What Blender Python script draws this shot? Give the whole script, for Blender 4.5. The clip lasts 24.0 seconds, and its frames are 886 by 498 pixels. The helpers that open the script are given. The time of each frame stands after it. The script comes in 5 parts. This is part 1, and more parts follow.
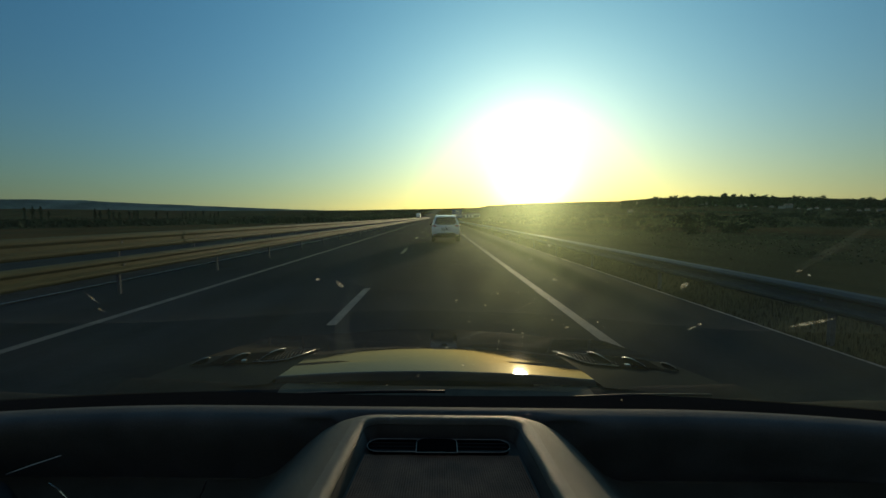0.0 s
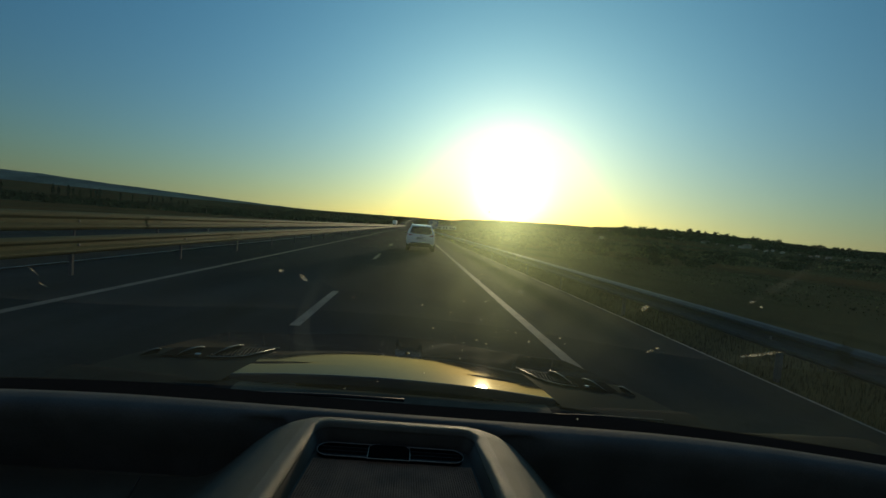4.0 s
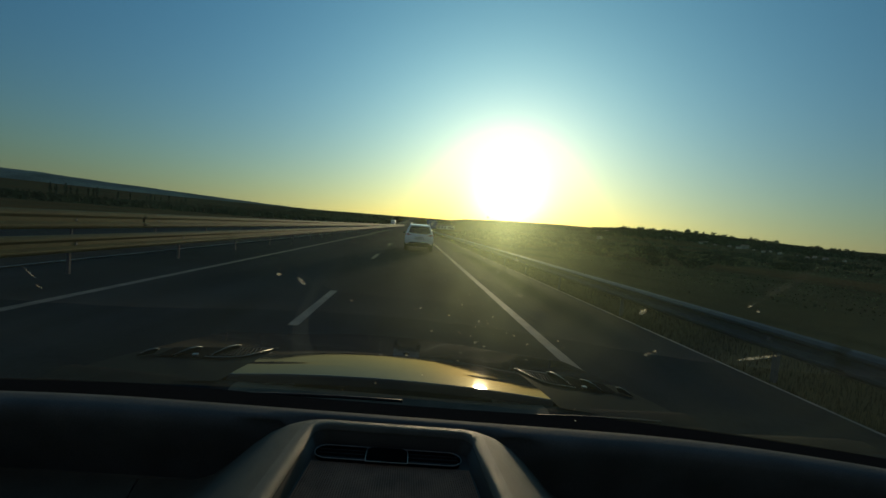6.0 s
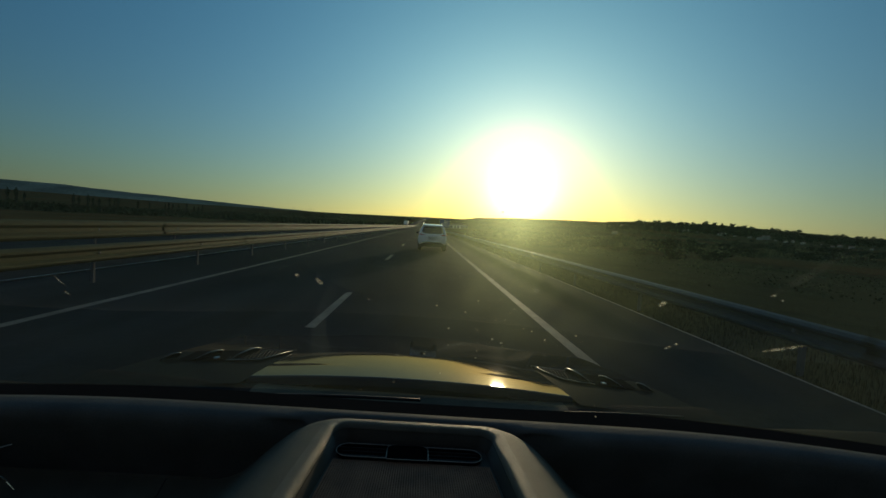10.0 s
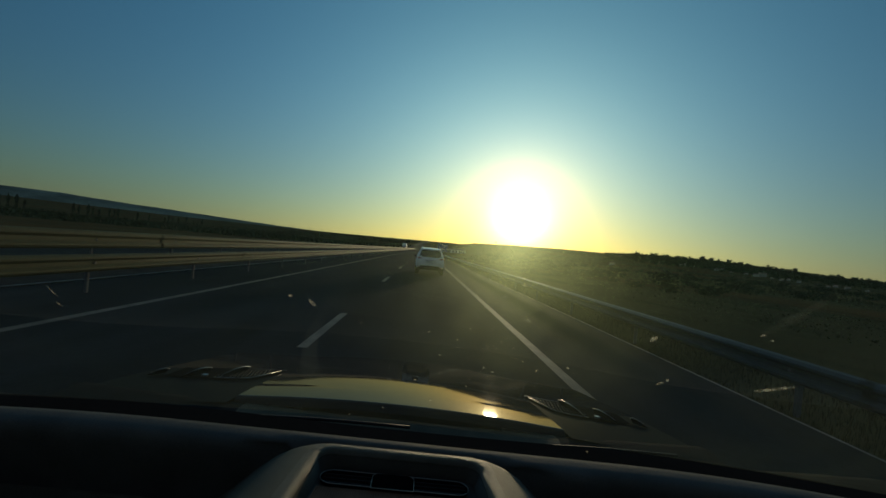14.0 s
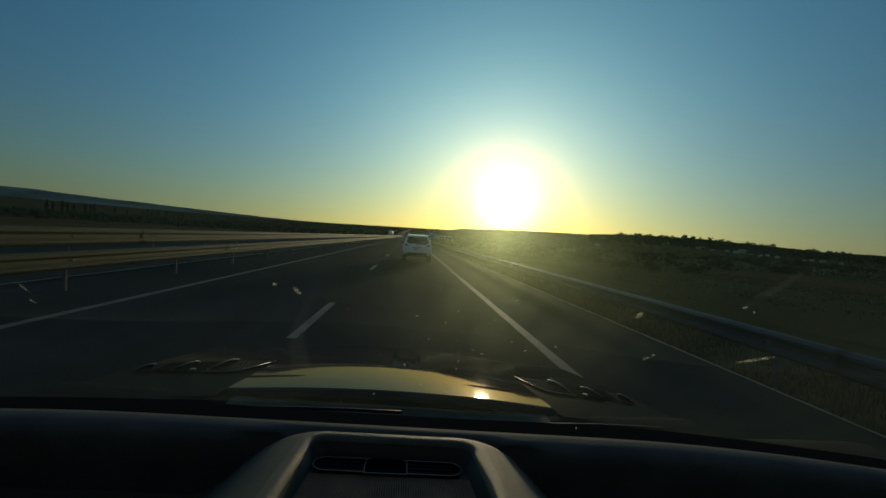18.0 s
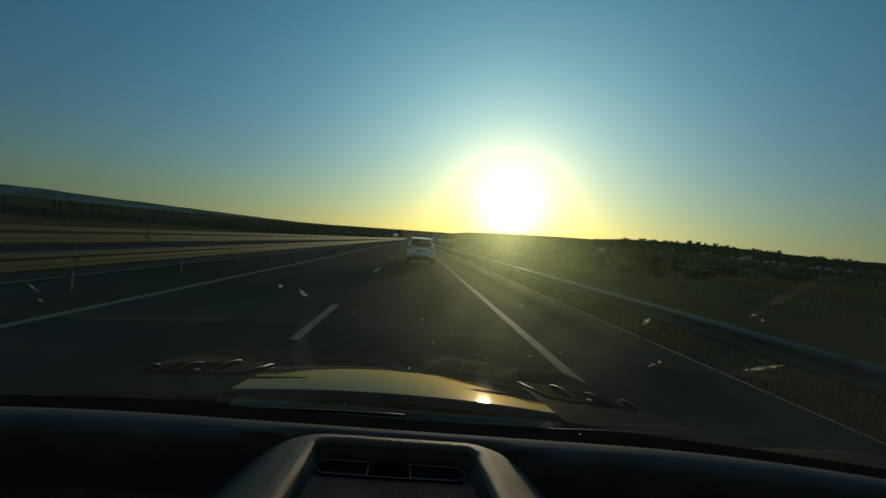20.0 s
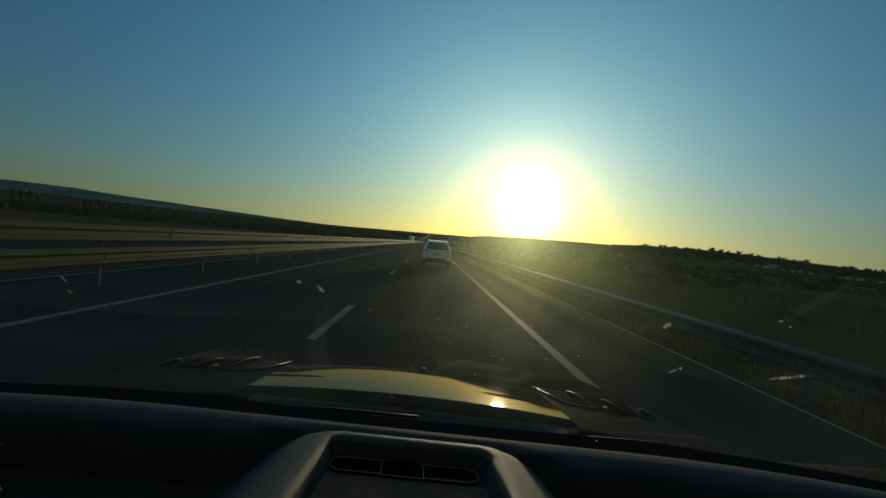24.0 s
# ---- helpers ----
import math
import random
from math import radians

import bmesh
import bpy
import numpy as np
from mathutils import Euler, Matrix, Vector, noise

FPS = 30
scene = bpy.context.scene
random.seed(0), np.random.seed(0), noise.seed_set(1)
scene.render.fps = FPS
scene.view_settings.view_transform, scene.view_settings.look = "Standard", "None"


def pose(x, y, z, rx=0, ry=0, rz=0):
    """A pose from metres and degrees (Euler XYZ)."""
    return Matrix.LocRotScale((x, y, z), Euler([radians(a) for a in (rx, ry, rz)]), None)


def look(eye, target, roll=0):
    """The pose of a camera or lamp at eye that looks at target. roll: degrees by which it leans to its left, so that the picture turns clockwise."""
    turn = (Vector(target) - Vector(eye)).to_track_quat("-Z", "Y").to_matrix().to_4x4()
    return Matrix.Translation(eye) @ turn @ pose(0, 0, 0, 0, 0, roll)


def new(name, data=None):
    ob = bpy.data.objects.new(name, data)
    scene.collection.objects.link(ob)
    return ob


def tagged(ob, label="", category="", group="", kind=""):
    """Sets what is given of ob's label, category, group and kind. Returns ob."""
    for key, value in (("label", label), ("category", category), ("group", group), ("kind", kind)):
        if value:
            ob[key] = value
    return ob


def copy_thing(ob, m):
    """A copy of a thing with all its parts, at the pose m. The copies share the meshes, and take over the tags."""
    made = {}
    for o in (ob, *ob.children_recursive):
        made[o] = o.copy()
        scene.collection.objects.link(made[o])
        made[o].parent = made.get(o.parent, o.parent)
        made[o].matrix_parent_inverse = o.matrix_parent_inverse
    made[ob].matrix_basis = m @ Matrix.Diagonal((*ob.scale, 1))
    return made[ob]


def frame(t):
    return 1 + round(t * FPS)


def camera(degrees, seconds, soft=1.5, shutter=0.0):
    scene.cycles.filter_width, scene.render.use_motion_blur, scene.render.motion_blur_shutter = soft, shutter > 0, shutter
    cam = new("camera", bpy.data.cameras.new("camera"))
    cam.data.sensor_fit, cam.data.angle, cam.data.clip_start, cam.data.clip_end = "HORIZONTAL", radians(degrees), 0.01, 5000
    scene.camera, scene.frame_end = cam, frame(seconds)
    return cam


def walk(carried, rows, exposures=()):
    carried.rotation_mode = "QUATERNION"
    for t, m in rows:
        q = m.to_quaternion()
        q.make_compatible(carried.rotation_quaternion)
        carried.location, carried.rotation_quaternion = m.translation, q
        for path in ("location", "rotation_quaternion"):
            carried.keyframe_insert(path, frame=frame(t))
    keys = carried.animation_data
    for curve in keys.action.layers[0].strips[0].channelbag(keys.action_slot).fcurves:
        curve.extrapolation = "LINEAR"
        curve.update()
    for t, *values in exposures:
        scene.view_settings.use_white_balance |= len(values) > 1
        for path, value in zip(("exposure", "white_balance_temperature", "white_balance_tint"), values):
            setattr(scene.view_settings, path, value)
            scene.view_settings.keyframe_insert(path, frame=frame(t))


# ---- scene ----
# The car stands still on its lane; y runs along the motorway, x to the right, z up from the asphalt.
cam = camera(94.0, 24.0)
walk(cam, [
    (0, pose(-0.0001, -0.0003, 1.6053, 85.53, 0.59, -0.70)),
    (0.5, pose(0.0012, 0.0007, 1.6000, 86.31, -0.32, -1.62)),
    (1, pose(0.0033, -0.0003, 1.6026, 86.27, -1.97, -2.44)),
    (1.5, pose(0.0031, -0.0001, 1.6006, 86.75, -3.28, -3.53)),
    (2, pose(0.0032, 0.0019, 1.6035, 87.08, -3.63, -3.91)),
    (2.5, pose(0.0029, -0.0001, 1.6000, 87.71, -3.57, -3.80)),
    (4.5, pose(0.0030, 0.0022, 1.5999, 86.83, -5.05, -4.14)),
    (5, pose(0.0037, 0.0015, 1.6031, 86.71, -5.20, -4.25)),
    (5.5, pose(0.0040, 0.0026, 1.5996, 87.08, -5.52, -4.27)),
    (6, pose(0.0027, 0.0020, 1.6029, 87.07, -4.90, -4.22)),
    (6.5, pose(0.0030, 0.0019, 1.6006, 87.72, -4.52, -4.38)),
    (7, pose(0.0035, 0.0012, 1.6036, 88.11, -4.17, -4.43)),
    (7.5, pose(0.0037, 0.0017, 1.5992, 88.55, -5.36, -3.40)),
    (8, pose(0.0032, 0.0022, 1.6020, 88.34, -5.65, -2.81)),
    (8.5, pose(0.0025, 0.0004, 1.6004, 88.38, -5.87, -2.93)),
    (9, pose(0.0032, 0.0017, 1.6023, 87.62, -5.57, -3.03)),
    (9.5, pose(0.0022, 0.0026, 1.5987, 88.24, -4.23, -3.06)),
    (10, pose(0.0017, 0.0015, 1.6009, 86.87, -3.23, -2.43)),
    (10.5, pose(0.0037, 0.0027, 1.5991, 86.49, -4.71, -2.96)),
    (12.5, pose(0.0037, 0.0002, 1.6014, 88.11, -6.21, -2.57)),
    (13, pose(0.0045, -0.0019, 1.6041, 89.22, -5.99, -2.75)),
    (13.5, pose(0.0041, -0.0022, 1.6014, 90.34, -5.70, -2.77)),
    (14, pose(0.0038, -0.0020, 1.6033, 90.23, -5.58, -2.69)),
    (14.5, pose(0.0036, -0.0027, 1.6011, 90.41, -5.76, -2.15)),
    (15, pose(0.0029, -0.0006, 1.6022, 90.29, -4.88, -1.76)),
    (15.5, pose(0.0043, 0.0004, 1.6008, 90.98, -5.44, -2.40)),
    (16, pose(0.0047, -0.0011, 1.6025, 91.19, -6.23, -3.22)),
    (16.5, pose(0.0038, -0.0025, 1.6006, 90.81, -5.69, -3.55)),
    (17, pose(0.0051, 0.0007, 1.6004, 89.50, -4.31, -4.14)),
    (17.5, pose(0.0036, -0.0009, 1.6002, 88.86, -4.05, -4.20)),
    (18, pose(0.0051, 0.0010, 1.6008, 88.47, -3.86, -4.52)),
    (18.5, pose(0.0035, 0.0018, 1.5997, 88.68, -4.21, -4.25)),
    (20.5, pose(0.0028, 0.0014, 1.6014, 89.02, -4.44, -4.00)),
    (21, pose(0.0020, -0.0001, 1.6000, 89.62, -3.98, -3.69)),
    (21.5, pose(0.0026, 0.0023, 1.6008, 89.62, -3.62, -3.47)),
    (22, pose(0.0017, 0.0013, 1.5989, 90.20, -3.92, -2.84)),
    (22.5, pose(0.0016, -0.0003, 1.6014, 89.98, -3.90, -2.59)),
    (23, pose(0.0015, 0.0008, 1.5993, 90.20, -3.27, -2.10)),
    (23.5, pose(0.0027, 0.0011, 1.6008, 89.51, -3.97, -1.99)),
    (24, pose(0.0025, 0.0024, 1.5976, 89.12, -5.34, -1.75)),
], exposures=[(0, 0.27), (2.5, 0.17), (5, 0.10), (8, -0.03), (13, -0.14), (14, -0.24), (17, -0.27), (21, -0.19), (24, -0.19)])

# ---- world and light ----
SUN_AZ, SUN_EL = 12.8, 5.6
sun_way = Vector((math.sin(radians(SUN_AZ)) * math.cos(radians(SUN_EL)), math.cos(radians(SUN_AZ)) * math.cos(radians(SUN_EL)), math.sin(radians(SUN_EL))))


def make_world():
    w = bpy.data.worlds.new("evening_sky")
    scene.world = w
    w.use_nodes = True
    nt = w.node_tree
    nt.nodes.clear()
    N, L = nt.nodes.new, nt.links.new

    def m(op, a, b=None, c=None):
        n = N("ShaderNodeMath")
        n.operation = op
        for k, v in enumerate((a, b, c)):
            if v is None:
                continue
            if isinstance(v, (int, float)):
                n.inputs[k].default_value = v
            else:
                L(v, n.inputs[k])
        return n.outputs[0]

    def scaled(col, fac):
        n = N("ShaderNodeVectorMath")
        n.operation = "SCALE"
        if isinstance(col, tuple):
            n.inputs[0].default_value = col
        else:
            L(col, n.inputs[0])
        if isinstance(fac, (int, float)):
            n.inputs[3].default_value = fac
        else:
            L(fac, n.inputs[3])
        return n.outputs[0]

    def vec(op, a, b):
        n = N("ShaderNodeVectorMath")
        n.operation = op
        for k, v in enumerate((a, b)):
            if isinstance(v, tuple):
                n.inputs[k].default_value = v
            else:
                L(v, n.inputs[k])
        return n.outputs[0]

    sky = N("ShaderNodeTexSky")
    sky.sky_type = "NISHITA"
    sky.sun_disc = False
    sky.sun_elevation = radians(SUN_EL)
    sky.sun_rotation = radians(SUN_AZ)
    sky.air_density, sky.dust_density, sky.ozone_density = 1.0, 1.3, 3.0
    co = N("ShaderNodeTexCoord")
    dn = N("ShaderNodeVectorMath")
    dn.operation = "DOT_PRODUCT"
    L(co.outputs["Generated"], dn.inputs[0])
    dn.inputs[1].default_value = tuple(sun_way)
    theta = m("ARCCOSINE", m("MINIMUM", dn.outputs["Value"], 1.0))
    deg = m("MULTIPLY", theta, 180 / math.pi)
    sep = N("ShaderNodeSeparateXYZ")
    L(co.outputs["Generated"], sep.inputs[0])
    up = m("MAXIMUM", sep.outputs[2], 0.0)
    low = m("EXPONENT", m("MULTIPLY", up, -9.0))
    lowest = m("EXPONENT", m("MULTIPLY", up, -20.0))
    middle = m("EXPONENT", m("MULTIPLY", up, -4.5))

    def fall(k):
        return m("EXPONENT", m("MULTIPLY", deg, -1 / k))

    # Clear air: the Nishita sky with the wide forward glow, thinned by the haze low down and a little duller to the north.
    total = vec("MULTIPLY", sky.outputs[0], (0.026, 0.050, 0.058))
    for col, way in (((0.60, 0.79, 0.31), fall(12.0)), ((0.028, 0.33, 0.645), fall(26.0)), ((0.005, 0.010, 0.017), fall(50.0))):
        total = vec("ADD", total, scaled(col, way))
    total = vec("ADD", total, (0.001, 0.001, 0.003))
    total = vec("MULTIPLY", total, vec("SUBTRACT", (1.0, 1.0, 1.0), scaled((0.40, 0.32, 0.86), low)))
    total = vec("MULTIPLY", total, vec("SUBTRACT", (1.0, 1.0, 1.0), scaled((0.88, 0.955, 0.955), m("MULTIPLY", low, fall(25.0)))))
    side = N("ShaderNodeVectorMath")
    side.operation = "DOT_PRODUCT"
    L(co.outputs["Generated"], side.inputs[0])
    side.inputs[1].default_value = (math.cos(radians(SUN_AZ)), -math.sin(radians(SUN_AZ)), 0.0)
    total = scaled(total, m("SUBTRACT", 1.0, m("MULTIPLY", side.outputs["Value"], 0.13)))
    # Haze along the horizon and the glow round the sun.
    for col, way in (((2.95, 1.55, 0.17), m("MULTIPLY", low, fall(12.0))), ((0.15, 0.075, 0.04), m("MULTIPLY", lowest, fall(35.0))), ((0.055, 0.032, 0.034), low), ((0.44, 0.50, 0.40), m("MULTIPLY", middle, m("SUBTRACT", fall(22.0), fall(11.0)))),
                     ((12.0, 11.0, 4.6), fall(1.7)), ((2.4, 0.19, 0.02), fall(3.2)), ((0.22, 0.07, 0.014), fall(6.0))):
        total = vec("ADD", total, scaled(col, way))
    east = N("ShaderNodeMapRange")
    east.interpolation_type = "SMOOTHSTEP"
    east.inputs[1].default_value, east.inputs[2].default_value = 58.0, 125.0
    L(deg, east.inputs[0])
    total = vec("ADD", total, scaled((0.080, 0.092, 0.104), east.outputs[0]))
    bg = N("ShaderNodeBackground")
    L(total, bg.inputs[0])
    bg.inputs[1].default_value = 1.0
    out = N("ShaderNodeOutputWorld")
    L(bg.outputs[0], out.inputs[0])


make_world()
sun = new("sun", bpy.data.lights.new("sun", "SUN"))
sun.data.energy, sun.data.angle, sun.data.color = 1.2, radians(2.0), (1.0, 0.80, 0.50)
sun.matrix_world = look(sun_way * 50, (0, 0, 0))


# ---- materials ----
def mat(name, base, rough=0.6, metal=0.0, vary=0.25, scale=8.0, fine=120.0, bump=0.0, dark=None, spec=0.5, coat=0.0, stretch=(1, 1, 1), random_tone=0.0, island=False):
    """A surface with tone variation at two scales, fine relief and uneven gloss."""
    ma = bpy.data.materials.new(name)
    ma.use_nodes = True
    nt = ma.node_tree
    N, L = nt.nodes.new, nt.links.new
    b = nt.nodes["Principled BSDF"]
    co = N("ShaderNodeTexCoord")
    mp = N("ShaderNodeMapping")
    mp.inputs["Scale"].default_value = stretch
    L(co.outputs["Object"], mp.inputs[0])
    n1, n2 = N("ShaderNodeTexNoise"), N("ShaderNodeTexNoise")
    n1.inputs["Scale"].default_value, n1.inputs["Detail"].default_value = scale, 5
    n2.inputs["Scale"].default_value, n2.inputs["Detail"].default_value = fine, 3
    L(mp.outputs[0], n1.inputs[0])
    L(mp.outputs[0], n2.inputs[0])
    mix = N("ShaderNodeMix")
    mix.data_type = "RGBA"
    dark = dark or tuple(c * (1 - vary) for c in base)
    mix.inputs[6].default_value, mix.inputs[7].default_value = (*dark, 1), (*(min(1, c * (1 + vary * 0.5)) for c in base), 1)
    ramp = N("ShaderNodeMapRange")
    ramp.inputs[1].default_value, ramp.inputs[2].default_value = 0.32, 0.68
    L(n1.outputs[0], ramp.inputs[0])
    L(ramp.outputs[0], mix.inputs[0])
    mix2 = N("ShaderNodeMix")
    mix2.data_type, mix2.blend_type = "RGBA", "MULTIPLY"
    mix2.inputs[0].default_value = min(1.0, vary * 1.6)
    L(mix.outputs[2], mix2.inputs[6])
    gr = N("ShaderNodeMapRange")
    gr.inputs[1].default_value, gr.inputs[2].default_value, gr.inputs[3].default_value, gr.inputs[4].default_value = 0.3, 0.7, 0.55, 1.35
    L(n2.outputs[0], gr.inputs[0])
    L(gr.outputs[0], mix2.inputs[7])
    last = mix2.outputs[2]
    if random_tone:
        src = N("ShaderNodeNewGeometry").outputs["Random Per Island"] if island else N("ShaderNodeObjectInfo").outputs["Random"]
        hv = N("ShaderNodeHueSaturation")
        r2 = N("ShaderNodeMapRange")
        r2.inputs[3].default_value, r2.inputs[4].default_value = 1 - random_tone, 1 + random_tone
        L(src, r2.inputs[0])
        L(r2.outputs[0], hv.inputs["Value"])
        L(last, hv.inputs["Color"])
        last = hv.outputs[0]
    L(last, b.inputs["Base Color"])
    rr = N("ShaderNodeMapRange")
    rr.inputs[3].default_value, rr.inputs[4].default_value = max(0.02, rough * 0.8), min(1, rough * 1.2)
    L(n1.outputs[0], rr.inputs[0])
    L(rr.outputs[0], b.inputs["Roughness"])
    b.inputs["Metallic"].default_value = metal
    b.inputs["Specular IOR Level"].default_value = spec
    b.inputs["Coat Weight"].default_value = coat
    b.inputs["Coat Roughness"].default_value = 0.06
    if bump:
        bp = N("ShaderNodeBump")
        bp.inputs["Strength"].default_value = 0.5
        bp.inputs["Distance"].default_value = bump
        L(n2.outputs[0], bp.inputs["Height"])
        L(bp.outputs[0], b.inputs["Normal"])
    return ma


def mat_clear(name, tint=(1, 1, 1), gloss=0.05, film=0.0):
    """Thin clear pane: lets light straight through and mirrors a little; film is the share covered by fine dust."""
    ma = bpy.data.materials.new(name)
    ma.use_nodes = True
    nt = ma.node_tree
    nt.nodes.clear()
    N, L = nt.nodes.new, nt.links.new
    tr, gl, fr, mx, out = N("ShaderNodeBsdfTransparent"), N("ShaderNodeBsdfGlossy"), N("ShaderNodeFresnel"), N("ShaderNodeMixShader"), N("ShaderNodeOutputMaterial")
    tr.inputs[0].default_value = (*tint, 1)
    gl.inputs["Roughness"].default_value = 0.02
    fr.inputs[0].default_value = 1.0 + gloss * 6
    L(fr.outputs[0], mx.inputs[0])
    L(tr.outputs[0], mx.inputs[1])
    L(gl.outputs[0], mx.inputs[2])
    tl, mx2, nz, mr, co = N("ShaderNodeBsdfTranslucent"), N("ShaderNodeMixShader"), N("ShaderNodeTexNoise"), N("ShaderNodeMapRange"), N("ShaderNodeTexCoord")
    tl.inputs[0].default_value = (0.8, 0.78, 0.72, 1)
    nz.inputs["Scale"].default_value, nz.inputs["Detail"].default_value = 6.0, 6
    L(co.outputs["Object"], nz.inputs[0])
    L(nz.outputs[0], mr.inputs[0])
    mr.inputs[1].default_value, mr.inputs[2].default_value, mr.inputs[3].default_value, mr.inputs[4].default_value = 0.3, 0.7, film * 0.6, film * 1.4
    L(mr.outputs[0], mx2.inputs[0])
    L(mx.outputs[0], mx2.inputs[1])
    L(tl.outputs[0], mx2.inputs[2])
    if film:
        soft, mx3 = N("ShaderNodeBsdfRefraction"), N("ShaderNodeMixShader")
        soft.inputs["Color"].default_value = (0.75, 0.97, 0.60, 1)
        soft.inputs["Roughness"].default_value, soft.inputs["IOR"].default_value = 0.88, 1.16
        smear, wipe, share = N("ShaderNodeTexNoise"), N("ShaderNodeMapping"), N("ShaderNodeMapRange")
        wipe.inputs["Scale"].default_value = (9.0, 3.0, 3.0)
        smear.inputs["Scale"].default_value, smear.inputs["Detail"].default_value = 2.2, 7
        L(co.outputs["Object"], wipe.inputs[0])
        L(wipe.outputs[0], smear.inputs[0])
        L(smear.outputs[0], share.inputs[0])
        share.inputs[1].default_value, share.inputs[2].default_value, share.inputs[3].default_value, share.inputs[4].default_value = 0.30, 0.72, 0.0106, 0.0232
        L(share.outputs[0], mx3.inputs[0])
        L(mx2.outputs[0], mx3.inputs[1])
        L(soft.outputs[0], mx3.inputs[2])
        L(mx3.outputs[0], out.inputs[0])
    else:
        L(mx2.outputs[0], out.inputs[0])
    return ma


def mat_dust(name, col, scale=260, thin=0.02, thick=0.15):
    """Dried specks on glass that scatter the light behind them."""
    ma = bpy.data.materials.new(name)
    ma.use_nodes = True
    nt = ma.node_tree
    nt.nodes.clear()
    N, L = nt.nodes.new, nt.links.new
    tl, tr, nz, mr, mx, out = N("ShaderNodeBsdfTranslucent"), N("ShaderNodeBsdfTransparent"), N("ShaderNodeTexNoise"), N("ShaderNodeMapRange"), N("ShaderNodeMixShader"), N("ShaderNodeOutputMaterial")
    tl.inputs[0].default_value = (*col, 1)
    nz.inputs["Scale"].default_value = scale
    mr.inputs[1].default_value, mr.inputs[2].default_value, mr.inputs[3].default_value, mr.inputs[4].default_value = 0.35, 0.65, thin, thick
    co = N("ShaderNodeTexCoord")
    L(co.outputs["Object"], nz.inputs[0])
    L(nz.outputs[0], mr.inputs[0])
    L(mr.outputs[0], mx.inputs[0])
    L(tr.outputs[0], mx.inputs[1])
    L(tl.outputs[0], mx.inputs[2])
    L(mx.outputs[0], out.inputs[0])
    return ma


def mat_land():
    """Dry steppe: grass tones at three sizes, strips of bare brown soil and pale straw."""
    ma = bpy.data.materials.new("dry_steppe")
    ma.use_nodes = True
    nt = ma.node_tree
    N, L = nt.nodes.new, nt.links.new
    b = nt.nodes["Principled BSDF"]
    b.inputs["Roughness"].default_value, b.inputs["Specular IOR Level"].default_value = 0.95, 0.0
    co = N("ShaderNodeTexCoord")
    last = None
    for scale, stretch, lo, hi, col in ((0.010, (1, 0.5, 1), 0.42, 0.55, (0.036, 0.042, 0.019)), (0.016, (1.4, 0.35, 1), 0.44, 0.54, (0.122, 0.070, 0.030)),
                                        (0.06, (1, 0.25, 1), 0.46, 0.62, (0.090, 0.078, 0.038)), (0.22, (1, 0.4, 1), 0.52, 0.70, (0.030, 0.039, 0.017)), (1.6, (1, 0.5, 1), 0.55, 0.75, (0.084, 0.078, 0.040))):
        mp, nz, mr, mx = N("ShaderNodeMapping"), N("ShaderNodeTexNoise"), N("ShaderNodeMapRange"), N("ShaderNodeMix")
        mp.inputs["Scale"].default_value = stretch
        mp.inputs["Location"].default_value = (scale * 900, 3.7, scale * 400)
        nz.inputs["Scale"].default_value, nz.inputs["Detail"].default_value = scale, 6
        L(co.outputs["Object"], mp.inputs[0])
        L(mp.outputs[0], nz.inputs[0])
        L(nz.outputs[0], mr.inputs[0])
        mr.inputs[1].default_value, mr.inputs[2].default_value = lo, hi
        mr.inputs[4].default_value = 0.75
        mx.data_type = "RGBA"
        L(mr.outputs[0], mx.inputs[0])
        if last is None:
            mx.inputs[6].default_value = (0.068, 0.060, 0.030, 1)
        else:
            L(last, mx.inputs[6])
        mx.inputs[7].default_value = (*col, 1)
        last = mx.outputs[2]
    L(last, b.inputs["Base Color"])
    bp, nz = N("ShaderNodeBump"), N("ShaderNodeTexNoise")
    nz.inputs["Scale"].default_value, nz.inputs["Detail"].default_value = 0.5, 8
    L(co.outputs["Object"], nz.inputs[0])
    L(nz.outputs[0], bp.inputs["Height"])
    bp.inputs["Strength"].default_value, bp.inputs["Distance"].default_value = 0.4, 0.5
    L(bp.outputs[0], b.inputs["Normal"])
    return ma


M_ASPHALT = mat("asphalt", (0.027, 0.036, 0.040), 0.95, spec=0.004, vary=0.35, scale=0.9, fine=60, bump=0.004, stretch=(1, 0.18, 1))
M_GRAVEL = mat("dark_gravel", (0.034, 0.036, 0.036), 0.95, spec=0.02, vary=0.45, scale=0.8, fine=14, bump=0.01)
M_WHITE_LINE = mat("road_paint", (0.19, 0.182, 0.150), 0.7, spec=0.03, vary=0.3, scale=2.2, fine=40, dark=(0.12, 0.12, 0.105))
M_CONCRETE = mat("concrete", (0.17, 0.165, 0.15), 0.85, vary=0.3, scale=1.5, fine=30, bump=0.004)
M_GUTTER = mat("gutter_kerb", (0.24, 0.25, 0.25), 0.6, vary=0.25, scale=1.5, fine=20)
# Median rail steel: dusty tan, with low-sun warmth worked into the colour.
M_RAIL_SUNLIT = mat("rail_steel_sunlit", (0.090, 0.084, 0.034), 0.65, spec=0.1, vary=0.22, scale=1.2, fine=25, stretch=(1, 0.25, 1))
# Verge rail: the same steel, coloured darker and greyer for its shaded side.
M_RAIL_SHADED = mat("rail_steel_shaded", (0.064, 0.066, 0.064), 0.55, spec=0.3, vary=0.25, scale=1.2, fine=25, stretch=(1, 0.25, 1))
M_POST = mat("post_steel", (0.085, 0.090, 0.095), 0.8, spec=0.2, metal=0.0, vary=0.25, scale=4, fine=50)
